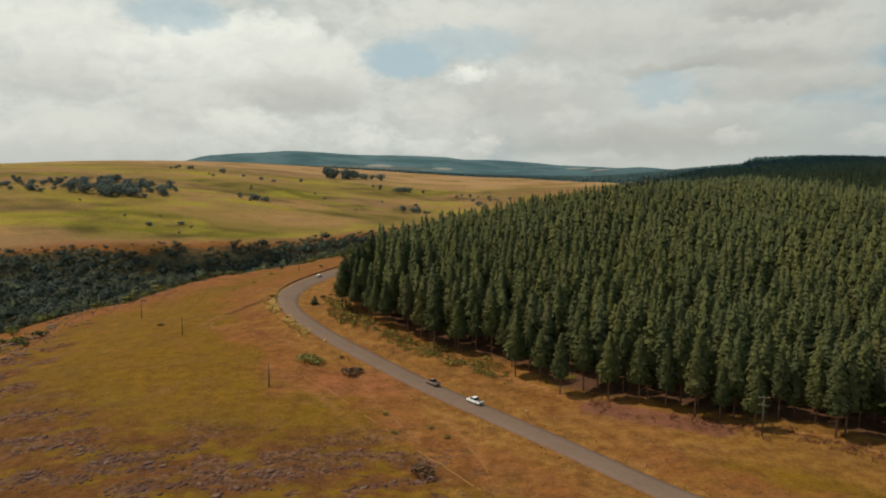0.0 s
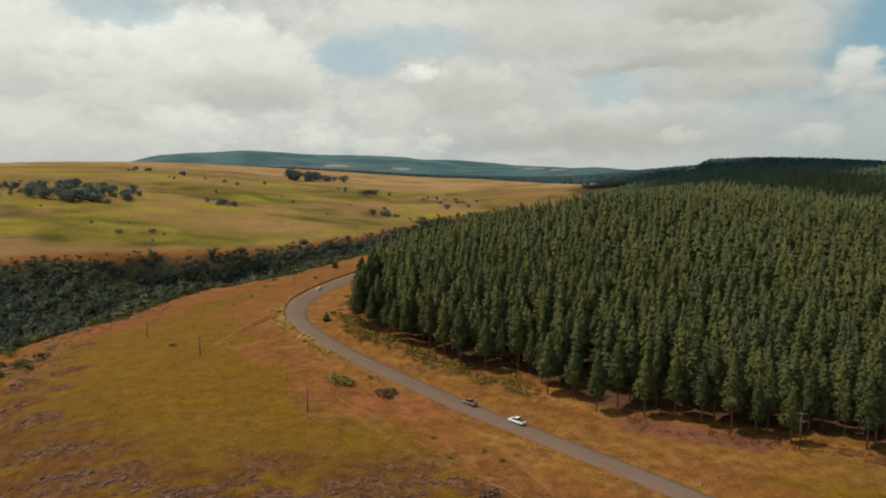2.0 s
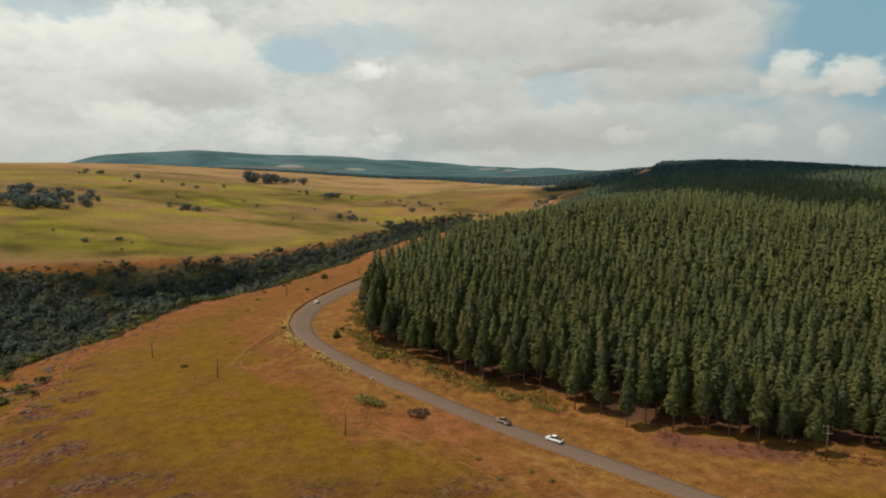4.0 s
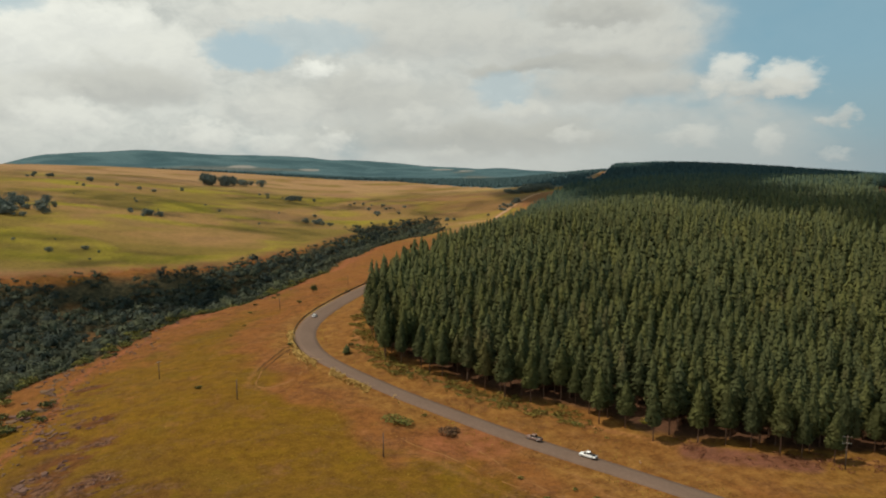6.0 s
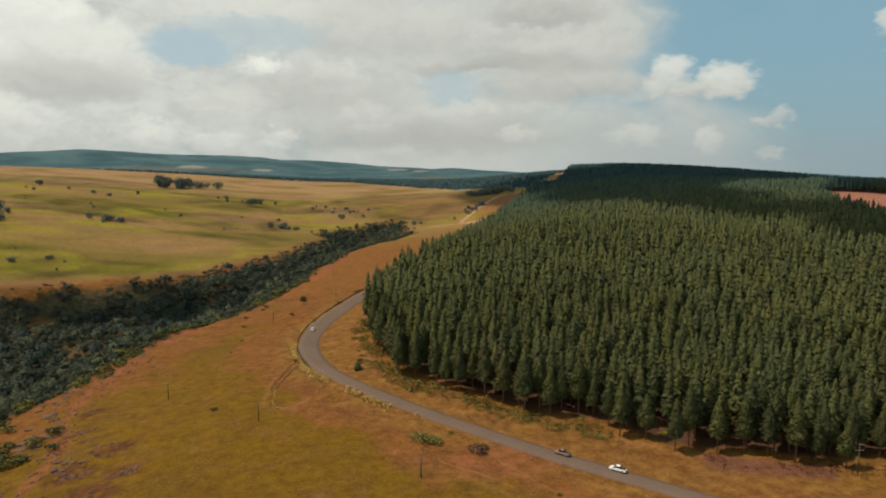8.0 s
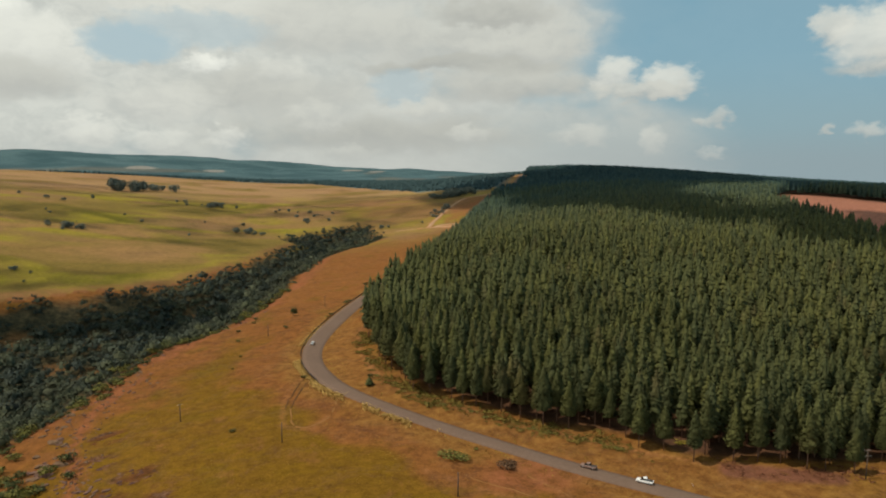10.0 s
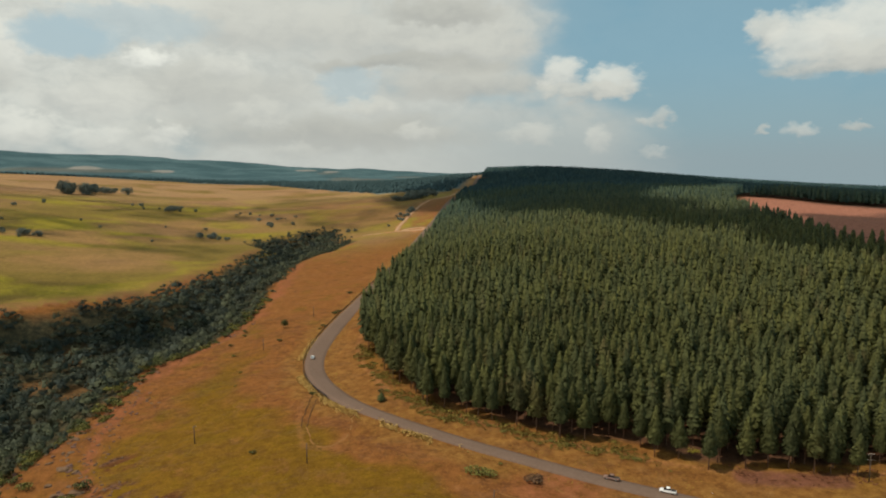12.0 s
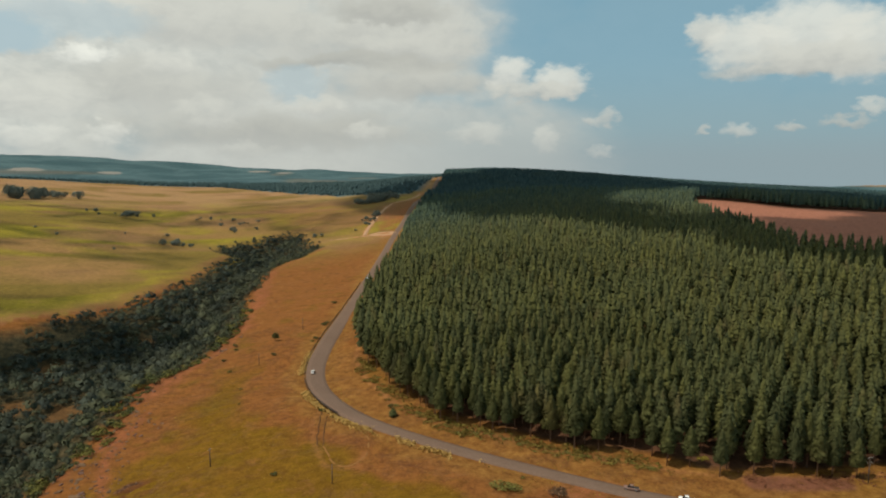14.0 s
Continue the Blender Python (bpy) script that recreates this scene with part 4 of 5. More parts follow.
def boughs(wide, high, r, limbs=5):
    """A trunk that forks into tapered limbs."""
    fork = (0, 0, high * 0.25)
    pieces = [rod((0, 0, -0.3), fork, high * 0.035, high * 0.028)]
    for k in range(limbs):
        t = k * math.tau / limbs + r.rand()
        pieces.append(rod(fork, (math.cos(t) * wide * 0.3, math.sin(t) * wide * 0.3, high * (0.55 + 0.2 * r.rand())), high * 0.02, high * 0.006, 5))
    return joined(pieces)


TREE_MESH = [(mesh_of("trunk", *boughs(6, 6, np.random.RandomState(k)), M_BARK), mesh_of("crown", *leafy(420, 6, 6, np.random.RandomState(k), 0.5, 6), M_DARK)) for k in range(4)]
BUSH_MESH = [(mesh_of("stems", *boughs(3, 2.2, np.random.RandomState(k), 7), M_BARK), mesh_of("foliage", *leafy(260, 3, 2.2, np.random.RandomState(10 + k), 0.26, 7), m))
             for k, m in enumerate((M_BUSH, M_DARK, M_RUST, M_DARK))]

SHRUB_MESH = [(BUSH_MESH[k][0], mesh_of("foliage", *leafy(320, 3.4, 1.7, np.random.RandomState(90 + k), 0.2, 9), m)) for k, m in enumerate((M_FERN, M_FERN, M_BUSH))]


def plant(name, kind, x, y, wide, high, label, category, group="", sink=0.1):
    stems, crown = kind
    thing = tagged(new(name), label, category, group)
    thing.matrix_basis = pose(x, y, float(land(x, y)) - sink, 0, 0, dice.rand() * 360) @ Matrix.Diagonal((wide, wide, high, 1))
    part("trunk" if name.endswith("tree") else "stems", stems, thing)
    part("crown" if name.endswith("tree") else "foliage", crown, thing)
    return thing


def scrub_tree(r, lumps=3, sprays=84):
    """A small tree for the valley: rounded leafy lumps with small sprays all over them."""
    ball = bmesh.new()
    bmesh.ops.create_icosphere(ball, subdivisions=1, radius=1)
    points = np.array([v.co[:] for v in ball.verts])
    faces = np.array([[v.index for v in f.verts] for f in ball.faces])
    ball.free()
    turn = r.rand() * math.tau + np.arange(lumps) * math.tau / lumps
    out = 1.3 + 0.7 * r.rand(lumps)
    centres = np.stack([np.cos(turn) * out, np.sin(turn) * out, 3.0 + 2.2 * r.rand(lumps)], 1)
    size = 1.2 + 1.3 * r.rand(lumps)
    pieces = [(points * (s * (0.40 + 0.35 * r.rand(len(points), 1))) + c, faces) for c, s in zip(centres, size)]
    k = r.randint(0, lumps, sprays)
    d = r.normal(size=(sprays, 3))
    d[:, 2] = np.abs(d[:, 2]) - 0.3
    d /= np.linalg.norm(d, axis=1)[:, None]
    c = centres[k] + d * (size[k] * (0.78 + 0.42 * r.rand(sprays)))[:, None]
    a = np.cross(d, r.normal(size=(sprays, 3))) + 0.7 * r.normal(size=(sprays, 3))
    a /= np.linalg.norm(a, axis=1)[:, None]
    b = np.cross(d, a)
    s = 0.5 * (0.6 + 0.8 * r.rand(sprays))[:, None]
    p = np.stack([c + a * s, c - a * s * 0.5 + b * s * 0.8, c - a * s * 0.5 - b * s * 0.8], 1)
    return joined(pieces + [(p.reshape(-1, 3), np.arange(sprays * 3).reshape(-1, 3))])


# the wooded valley
gx, gy = np.meshgrid(np.arange(-560, 160, 4.9), np.arange(60, 1050, 4.9))
gx, gy = gx + (dice.rand(*gx.shape) - 0.5) * 4.4, gy + (dice.rand(*gy.shape) - 0.5) * 4.4
depth = valley(gx, gy) + 5 * ripple(gx, gy, 26, 31) + 3 * ripple(gx, gy, 9, 32)
keep = (depth > 3) & (gx > -0.78 * gy - 60) & (ripple(gx, gy, 48, 36) + 0.6 * ripple(gx, gy, 17, 34) < 1.1) & (clearing(gx, gy) > 1) & (dice.rand(*gx.shape) < np.clip(depth / 7, 0.45, 1) * (0.88 + 0.12 * smooth((to_line(gx, gy, VALLEY_FAR[2:10])[0] - 4) / 14)))
vx, vy, vd = gx[keep], gy[keep], depth[keep]
SCRUB = [scrub_tree(np.random.RandomState(100 + k)) for k in range(8)]
n = len(vx)
grown = 0.84 * np.clip(0.45 + vd / 38, 0.4, 1.15) * (0.45 + 0.6 * dice.rand(n) + 0.9 * dice.rand(n) ** 4)
p, f, v, c = placed(SCRUB, vx, vy, land(vx, vy) - 0.4, dice.rand(n) * math.tau, grown * (0.9 + 0.3 * dice.rand(n)), grown * (0.85 + 0.45 * dice.rand(n)), dice.randint(0, 8, n), (0.4, 0.6, 0.25))
c = np.minimum(c * 0.7 + 0.65 * np.exp(-to_line(p[:, 0], p[:, 1], VALLEY_NEAR)[0] / 15), 0.89 + 0.1 * (c > 0.93))
tagged(new("valley_woods", mesh_of("valley_woods", p, f, M_SCRUB, v, c)), "dense dark scrub and small trees filling the valley", "woods", kind="stuff")

# bushes along the rim
rim_xy, rim_dir = spaced(VALLEY_NEAR[1:10], 2.4)
for k, ((x, y), d) in enumerate(zip(rim_xy, rim_dir)):
    if dice.rand() < 0.9:
        o = dice.rand() * 12 - 1.0
        s = (0.45 + 0.9 * dice.rand() ** 1.5) * (1 + 0.06 * max(o, 0))
        plant("bush", BUSH_MESH[(0, 1, 3, 1, 0)[k % 5]], x - d[1] * o, y + d[0] * o, s * 1.2, s, "low grey-green bush on the rocky valley rim", "bush", "bushes along the valley rim")

for x, y in ((-178, 267), (-181, 264), (-170, 252), (-172, 248), (-175, 250), (-160, 256), (-163, 270), (-184, 262), (-180, 252), (-176, 258), (-186, 272), (-181, 284), (-190, 258), (-179, 240), (-186, 246), (-172, 236), (-168, 262), (-192, 280)):
    s = 0.8 + 0.9 * dice.rand()
    plant("bush", BUSH_MESH[(0, 1, 3)[dice.randint(3)]], x + dice.normal(), y + dice.normal(), s * 1.2, s, "dark bush among boulders below the rim", "bush", "bushes along the valley rim")

# a bleached dead tree on the rim
dead = tagged(new("dead_tree"), "bleached bare dead tree leaning on the valley rim", "tree")
dead.matrix_basis = pose(-93, 428, float(land(-93, 428)) - 0.3, 25, -20, 40)
part("trunk", mesh_of("trunk", *boughs(9, 6, np.random.RandomState(4), 9), M_ARM), dead)

# single bushes and trees in the meadow
plant("bush", BUSH_MESH[0], -43.5, 213, 2.1, 0.85, "sprawling grey-green shrub in dry grass beside the road", "bush")
plant("bush", BUSH_MESH[0], -40, 211, 1.5, 0.7, "sprawling grey-green shrub in dry grass beside the road", "bush")
plant("bush", BUSH_MESH[2], -28.5, 202, 1.4, 1.2, "dark withered bush on a red earth bank", "bush")
plant("bush", BUSH_MESH[2], -26.3, 204, 1.1, 0.9, "dark withered bush on a red earth bank", "bush")
# added bush whose dark mass replaces the black shade of an eroded bank
plant("bush", BUSH_MESH[2], -4.5, 138.5, 1.5, 1.3, "dark withered bush standing in for a shadowed eroded bank", "bush")
for x, y, s in ((-71, 395, 0.9), (-42, 409, 1.0), (-84, 431, 0.9), (-98, 383, 0.7), (-96, 405, 0.8), (-99, 353, 0.5), (-109, 259, 0.8), (-28, 437, 1.2), (-1, 493, 1.2),
                (-76, 303, 0.9), (-104, 335, 0.4), (-86, 420, 0.8), (-46, 405, 0.6), (-24, 440, 0.9), (-12, 160, 0.5), (-3, 163, 0.45), (1, 158, 0.5), (-15, 172, 0.5), (-33, 216, 0.5)):
    plant("bush", BUSH_MESH[1 if s > 0.7 else 0], x, y, s, s * 0.8, "small dark bush in the dry meadow", "bush", "bushes in the meadow")
plant("small_tree", TREE_MESH[0], -62.5, 424.5, 0.62, 0.95, "small slender tree standing alone in dry grass", "tree")

# young conifer beside the bend
sapling = tagged(new("young_conifer"), "small dark conifer between road and forest", "tree")
sapling.matrix_basis = pose(-53.4, 279.4, float(land(-53.4, 279.4))) @ Matrix.Diagonal((0.55, 0.55, 0.2, 1))
part("trunk", TRUNK_MESH[0], sapling)
part("crown", mesh_of("crown", *pine_crown(9, 7, 90, 20.0, 4.2, 1.0, np.random.RandomState(7)), M_DARK), sapling)

# trees on the far slopes: middle x, y, spread, count, width, height
GROVE_MESH = [(t, mesh_of("crown", *leafy(620, 6.0, 6, np.random.RandomState(50 + k), 0.42, 12, 0.2), M_GROVE)) for k, (t, _) in enumerate(TREE_MESH)]
for x, y, spread, count, wide, high in ((-402, 838, 26, 28, 1.9, 2.3), (-440, 905, 38, 24, 1.9, 2.2), (-490, 890, 36, 14, 1.5, 1.7), (-520, 865, 26, 12, 1.3, 1.3), (-560, 930, 40, 8, 1.2, 1.2),
                                        (-236, 1470, 9, 9, 2.5, 4.0), (-205, 1490, 12, 10, 2.4, 3.6), (-165, 1530, 16, 8, 2.3, 2.8), (-412, 1286, 2, 2, 1.6, 2.0),
                                        (-254, 897, 7, 5, 1.2, 1.3), (-239, 900, 5, 3, 1.0, 1.1), (-70, 1247, 12, 7, 1.4, 1.6), (-95, 1290, 22, 5, 1.0, 1.1), (-41, 972, 10, 5, 1.2, 1.2), (-25, 965, 6, 3, 1.0, 1.0),
                                        (62, 1090, 10, 6, 1.0, 1.0), (75, 1150, 14, 6, 0.9, 0.9), (60, 1200, 20, 5, 0.9, 0.9), (352, 1262, 10, 10, 2.0, 2.5), (395, 1310, 20, 14, 2.2, 2.9), (430, 1370, 20, 10, 2.0, 2.6),
                                        (270, 1046, 5, 3, 1.5, 1.6), (252, 1010, 8, 4, 1.2, 1.3), (236, 985, 6, 3, 1.1, 1.1), (200, 960, 4, 1, 0.9, 0.9), (150, 960, 6, 2, 0.8, 0.8), (-300, 1000, 60, 5, 0.5, 0.5),
                                        (-520, 1330, 30, 5, 1.1, 1.3), (-360, 1200, 60, 6, 0.9, 1.0), (-150, 1050, 60, 5, 0.8, 0.8), (-330, 720, 60, 3, 0.5, 0.5), (-260, 640, 30, 4, 0.7, 0.7)):
    for k in range(count):
        s = 0.5 + 0.75 * dice.rand()
        plant("small_tree", GROVE_MESH[dice.randint(4)], x + dice.normal() * spread, y + dice.normal() * spread * 0.8, s * wide * (0.8 + 0.4 * dice.rand()), s * high,
              "tall dark trees of a sheltering grove on the far slope" if high > 2.2 else "small dark bushy tree on the open far slope", "tree", "trees on the far slopes", 0.5 * s * high)

# shrubs under the first pines beside the bend
belt_xy, belt_dir = spaced([(-40, 338), (-46, 312), (-48, 284), (-43, 260), (-31, 246), (-19, 232), (-8, 219.5), (7, 209), (17, 199)], 2.0)
for k, ((x, y), d) in enumerate(zip(belt_xy, belt_dir)):
    o, s = dice.rand() * 4.5 - 1.5, 0.3 + 0.38 * dice.rand()
    if dice.rand() < 0.8:
        plant("bush", SHRUB_MESH[k % 3], x - d[1] * o, y + d[0] * o, s * 1.5, s * 0.9, "leafy olive shrub at the foot of the pines", "bush", "shrubs at the forest edge")
plant("bush", (BUSH_MESH[0][0], mesh_of("foliage", *leafy(320, 3.4, 1.7, np.random.RandomState(97), 0.2, 9), M_LIME)), 37, 199, 1.3, 0.75, "bright yellow-green bush in a bay of the forest edge", "bush")
plant("bush", BUSH_MESH[1], -51, 287, 0.75, 1.0, "dark green bush alone on the verge inside the bend", "bush")

# undergrowth and tall grass
def tuft(r, blades=7):
    a = r.rand(blades) * math.tau
    c, s = np.cos(a), np.sin(a)
    zero, one = np.zeros(blades), np.ones(blades)
    p = np.stack([np.stack([c * 0.1 - s * 0.09, s * 0.1 + c * 0.09, zero - 0.1], 1), np.stack([c * 0.1 + s * 0.09, s * 0.1 - c * 0.09, zero - 0.1], 1),
                  np.stack([c * (0.2 + 0.25 * r.rand(blades)), s * (0.2 + 0.25 * r.rand(blades)), 0.45 + 0.4 * r.rand(blades)], 1)], 1)
    return p.reshape(-1, 3), np.arange(blades * 3).reshape(-1, 3)


TUFT = [tuft(np.random.RandomState(k)) for k in range(5)]
tx, ty = -200 + 330 * dice.rand(60000), 125 + 330 * dice.rand(60000)
d_road, d_rim = to_line(tx, ty, ROAD)[0], valley(tx, ty)
want = 0.07 + 0.55 * np.exp(-((d_road - 6) / 3.2) ** 2) + 0.25 * (ripple(tx, ty, 21, 41) > 0.35)
keep = (d_road > 4.3) & (d_rim < 0) & (dice.rand(60000) < want) & ~inside(tx, ty, FOREST)
tx, ty, n = tx[keep], ty[keep], int(keep.sum())
tall = (0.5 + 0.5 * dice.rand(n)) * np.where(to_line(tx, ty, ROAD)[0] < 9, 0.75, 0.5)
p, f = placed(TUFT, tx, ty, land(tx, ty), dice.rand(n) * math.tau, tall * 1.1, tall, dice.randint(0, 5, n))
tagged(new("tall_grass", mesh_of("tall_grass", p, f, M_GRASS, np.tile([0.0, 0.0, 1.0], (len(p), 1)))), "yellow-green tufts of tall grass along the road and meadow", "grass", kind="stuff")

# straw-yellow grass outside the guard rail
n = 3200
at = dice.rand(n) * 150 + 232
i = np.searchsorted(road_xy[:, 1], at)
o = road_half[i] + 1.1 + 2.0 * dice.rand(n) ** 1.6
sx, sy = road_xy[i, 0] + road_left[i, 0] * o + dice.normal(size=n), road_xy[i, 1] + road_left[i, 1] * o + dice.normal(size=n)
keep = ripple(sx, sy, 9, 85) > -0.3
sx, sy, n = sx[keep], sy[keep], int(keep.sum())
tall = 0.7 + 0.8 * dice.rand(n)
p, f = placed(TUFT, sx, sy, land(sx, sy), dice.rand(n) * math.tau, tall * 1.2, tall, dice.randint(0, 5, n))
tagged(new("straw_grass", mesh_of("straw_grass", p, f, M_STRAW, np.tile([0.0, 0.0, 1.0], (len(p), 1)))), "pale straw-yellow grass outside the bend's guard rail", "grass", kind="stuff")

ux, uy = -52 + 165 * dice.rand(30000), 140 + 215 * dice.rand(30000)
d_edge = to_line(ux, uy, FOREST[1:16])[0]
keep = (d_edge < 6) & ((ux < 20) | (ux > 40) | (np.hypot(ux - 37, uy - 198) < 6)) & (dice.rand(30000) < 0.8 * np.exp(-d_edge / 3.5)) & (ripple(ux, uy, 8, 81) > -0.35) & (to_line(ux, uy, ROAD)[0] > 9)
ux, uy, n = ux[keep], uy[keep], int(keep.sum())
low = 0.4 + 0.9 * dice.rand(n) * smooth((ripple(ux, uy, 8, 81) + 0.6) / 1.2)
rusty = ux > 40
low = np.where(rusty, 0.3 + 0.25 * dice.rand(n), low)
for pick, mat, name, label in ((~rusty, M_FERN, "undergrowth", "low olive-green undergrowth at the foot of the pines"), (rusty, M_BRACKEN, "bracken", "low rust-brown bracken before the pines")):
    n = int(pick.sum())
    p, f, v, c = placed([leafy(40, 2.4, 1.5, np.random.RandomState(200 + k), 0.28, 4) for k in range(4)], ux[pick], uy[pick], land(ux[pick], uy[pick]) - 0.1, dice.rand(n) * math.tau, low[pick] * 1.2, low[pick], dice.randint(0, 4, n), (0.4, 0.6, 0.2))
    tagged(new(name, mesh_of(name, p, f, mat, v, c)), label, name, kind="stuff")


# ---- rocks ----
def boulder(r, flat, mat=M_STONE):
    bm = bmesh.new()
    bmesh.ops.create_icosphere(bm, subdivisions=2, radius=1)
    off = Vector(r.rand(3) * 50)
    for v in bm.verts:
        k = 1 + 0.45 * noise.noise(v.co * 1.3 + off) + 0.2 * noise.noise(v.co * 3.5 + off)
        v.co = Vector((v.co.x * k, v.co.y * k * 0.75, max(-0.5, min(0.62, v.co.z * k)) * flat))
    return from_bm("rock", bm, mat)


def slab(r, mat):
    """A broken, flat-topped plate of sandstone, longer than wide, with a ragged outline."""
    n = r.randint(6, 9)
    a = (np.arange(n) + 0.7 * r.rand(n)) * math.tau / n
    out = np.stack([np.cos(a), np.sin(a) * (0.45 + 0.35 * r.rand())], 1) * (0.55 + 0.75 * r.rand(n))[:, None]
    tilt = r.normal(size=2) * 0.16
    top = 0.10 + 0.18 * r.rand() + out @ tilt + r.rand(n) * 0.07
    p = np.concatenate([np.c_[out * 1.06, np.full(n, -0.45)], np.c_[out, top - 0.07], np.c_[out * 0.86, top], [[0, 0, top.mean() + 0.05]]])
    f = []
    for i in range(n):
        j = (i + 1) % n
        for k in (0, n):
            f += [(i + k, j + k, j + k + n), (i + k, j + k + n, i + k + n)]
        f.append((2 * n + i, 2 * n + j, 3 * n))
    return mesh_of("rock", p, np.array(f), mat)


ROCKS = [slab(np.random.RandomState(k), M_PALE if k == 4 else M_STONE) for k in range(5)] + [boulder(np.random.RandomState(30 + k), 0.75) for k in range(4)] + [boulder(np.random.RandomState(70 + k), 0.7, M_PALE) for k in range(3)]


LOOSE = []


def rock(kind, x, y, s, label, group):
    if s < 0.62:
        LOOSE.append((x, y, s, kind))
        return
    ob = tagged(new("rock", ROCKS[kind]), label, "rock", group)
    ob.matrix_basis = pose(x, y, float(land(x, y)) - 0.02 * s, dice.normal() * 9, dice.normal() * 9, dice.normal() * 35 + 12) @ Matrix.Diagonal((s * (0.9 + 0.6 * dice.rand()), s, s, 1))


for x, y, along, across_, count, s in OUTCROPS:
    for k in range(count * 3):
        u, v = dice.normal() * along * 0.75, dice.normal() * across_
        rock(dice.randint(5) if dice.rand() < 0.9 else 5 + dice.randint(4), x + u * 0.96 - v * 0.2, y + u * 0.26 + v, s * (0.2 + 0.75 * dice.rand() ** 2.2), "flat purple-grey rock slab breaking through dry grass", "rock slabs in the meadow")
for k, ((x, y), d) in enumerate(zip(*spaced(VALLEY_NEAR[1:9], 1.9))):
    o = dice.rand() * 11 - 6
    rock(5 + dice.randint(7) if dice.rand() < 0.75 else dice.randint(5), x - d[1] * o, y + d[0] * o, 0.25 + 0.8 * dice.rand() ** 2, "weathered sandstone boulder on the red valley rim", "rocks along the valley rim")
for k, ((x, y), d) in enumerate(zip(*spaced(RED_PATH, 0.55))):
    o = dice.normal() * 4.0 + 1.0
    rock(9 + dice.randint(3) if dice.rand() < 0.6 else dice.randint(9), x - d[1] * o, y + d[0] * o, 0.2 + 0.55 * dice.rand() ** 2, "small pale stone on the red earth along the rim", "rocks along the valley rim")
for x, y in ((-171, 271), (-170, 267), (-168, 252), (-172, 262), (-166, 285), (-170, 290), (-174, 280), (-165, 268)):
    rock(9 + dice.randint(3), x, y, 1.3 + 0.9 * dice.rand(), "large lichen-grey boulder below the rim", "rocks along the valley rim")
for x, y, count, s, kind in ((-170, 268, 12, 1.1, 5), (-169, 262, 8, 0.9, 5), (-168, 315, 10, 1.0, 9), (-153, 240, 12, 0.9, 5), (-164, 276, 6, 0.8, 9), (-167, 288, 7, 0.8, 5), (-161, 252, 6, 0.7, 5),
                             (-141, 213, 12, 0.9, 0), (-140, 242, 8, 0.8, 0), (-150, 232, 10, 0.8, 0), (-154, 260, 8, 0.8, 0), (-147, 358, 6, 0.9, 9), (-170, 300, 8, 0.8, 9), (-148, 203, 12, 0.9, 5)):
    for k in range(count):
        rock(kind + dice.randint(3), x + dice.normal() * 2.2, y + dice.normal() * 3, s * (0.6 + 0.8 * dice.rand()), "weathered boulder beside the red path along the rim", "rocks along the valley rim")
for x, y in ((-3.5, 136), (-2.5, 137.5), (-5, 135.5)):
    rock(5 + dice.randint(4), x, y, 0.8, "dark rock in an eroded bank", "rocks in the bank")

SMALL = []
for me in ROCKS:
    p = np.array([v.co[:] for v in me.vertices])
    SMALL.append((p, np.array([f.vertices[:] for f in me.polygons])))
lx, ly, ls, lk = (np.array(v) for v in zip(*LOOSE))
for mat, low, high in ((M_STONE, 0, 9), (M_PALE, 9, 12)):
    w = (lk >= low) & (lk < high)
    p, f = placed(SMALL, lx[w], ly[w], land(lx[w], ly[w]), dice.normal(size=w.sum()) * 0.9, ls[w] * 1.2, ls[w] * 1.1, lk[w].astype(int))
    tagged(new("small_stones", mesh_of("small_stones", p, f, mat)), "small weathered stones strewn over dry grass and red earth", "stones", kind="stuff")


# ---- poles ----
def utility_pole(x, y, high, arms, label, turn=0.0):
    pole = tagged(new("utility_pole"), label, "pole", "poles across the meadow" if arms < 2 else "")
    pole.matrix_basis = pose(x, y, float(land(x, y)) - 0.3, 0, 0, turn)
    part("post", mesh_of("post", *rod((0, 0, 0), (0, 0, high + 0.3), 0.2, 0.15, 8), M_POLE), pole)
    for k in range(arms):
        h = high - 0.1 - 1.9 * k
        beam = part("crossarm", from_bm("crossarm", block(-1.25, 1.25, -0.19, -0.09, h - 0.05, h + 0.05, 0.01), M_ARM), pole, "pale wooden crossarm")
        for o in (-1.1, -0.4, 0.4, 1.1):
            part("insulator", mesh_of("insulator", *rod((o, -0.13, h + 0.07), (o, -0.13, h + 0.22), 0.04, 0.05, 6), M_CHALK), beam, "white insulator")
    if arms == 0:
        part("cap", mesh_of("cap", *rod((0, 0, high + 0.3), (0, 0, high + 0.36), 0.13, 0.1, 8), M_STEEL), pole)


utility_pole(-50, 190.5, 7.4, 0, "dark slender wooden pole standing in dry grass", 20)
utility_pole(-94, 241, 7.0, 0, "dark slender wooden pole standing in dry grass", 20)
utility_pole(-126.4, 281, 7.0, 1, "grey pole with a short crossarm in the meadow", 40)
utility_pole(-40, 442, 7.0, 0, "dark slender wooden pole standing in dry grass", 20)
utility_pole(-82, 385, 6.5, 0, "dark slender wooden pole standing in dry grass", 20)
utility_pole(77.5, 159.5, 10.0, 2, "tall power pole with two white crossarms before the pines", -20)


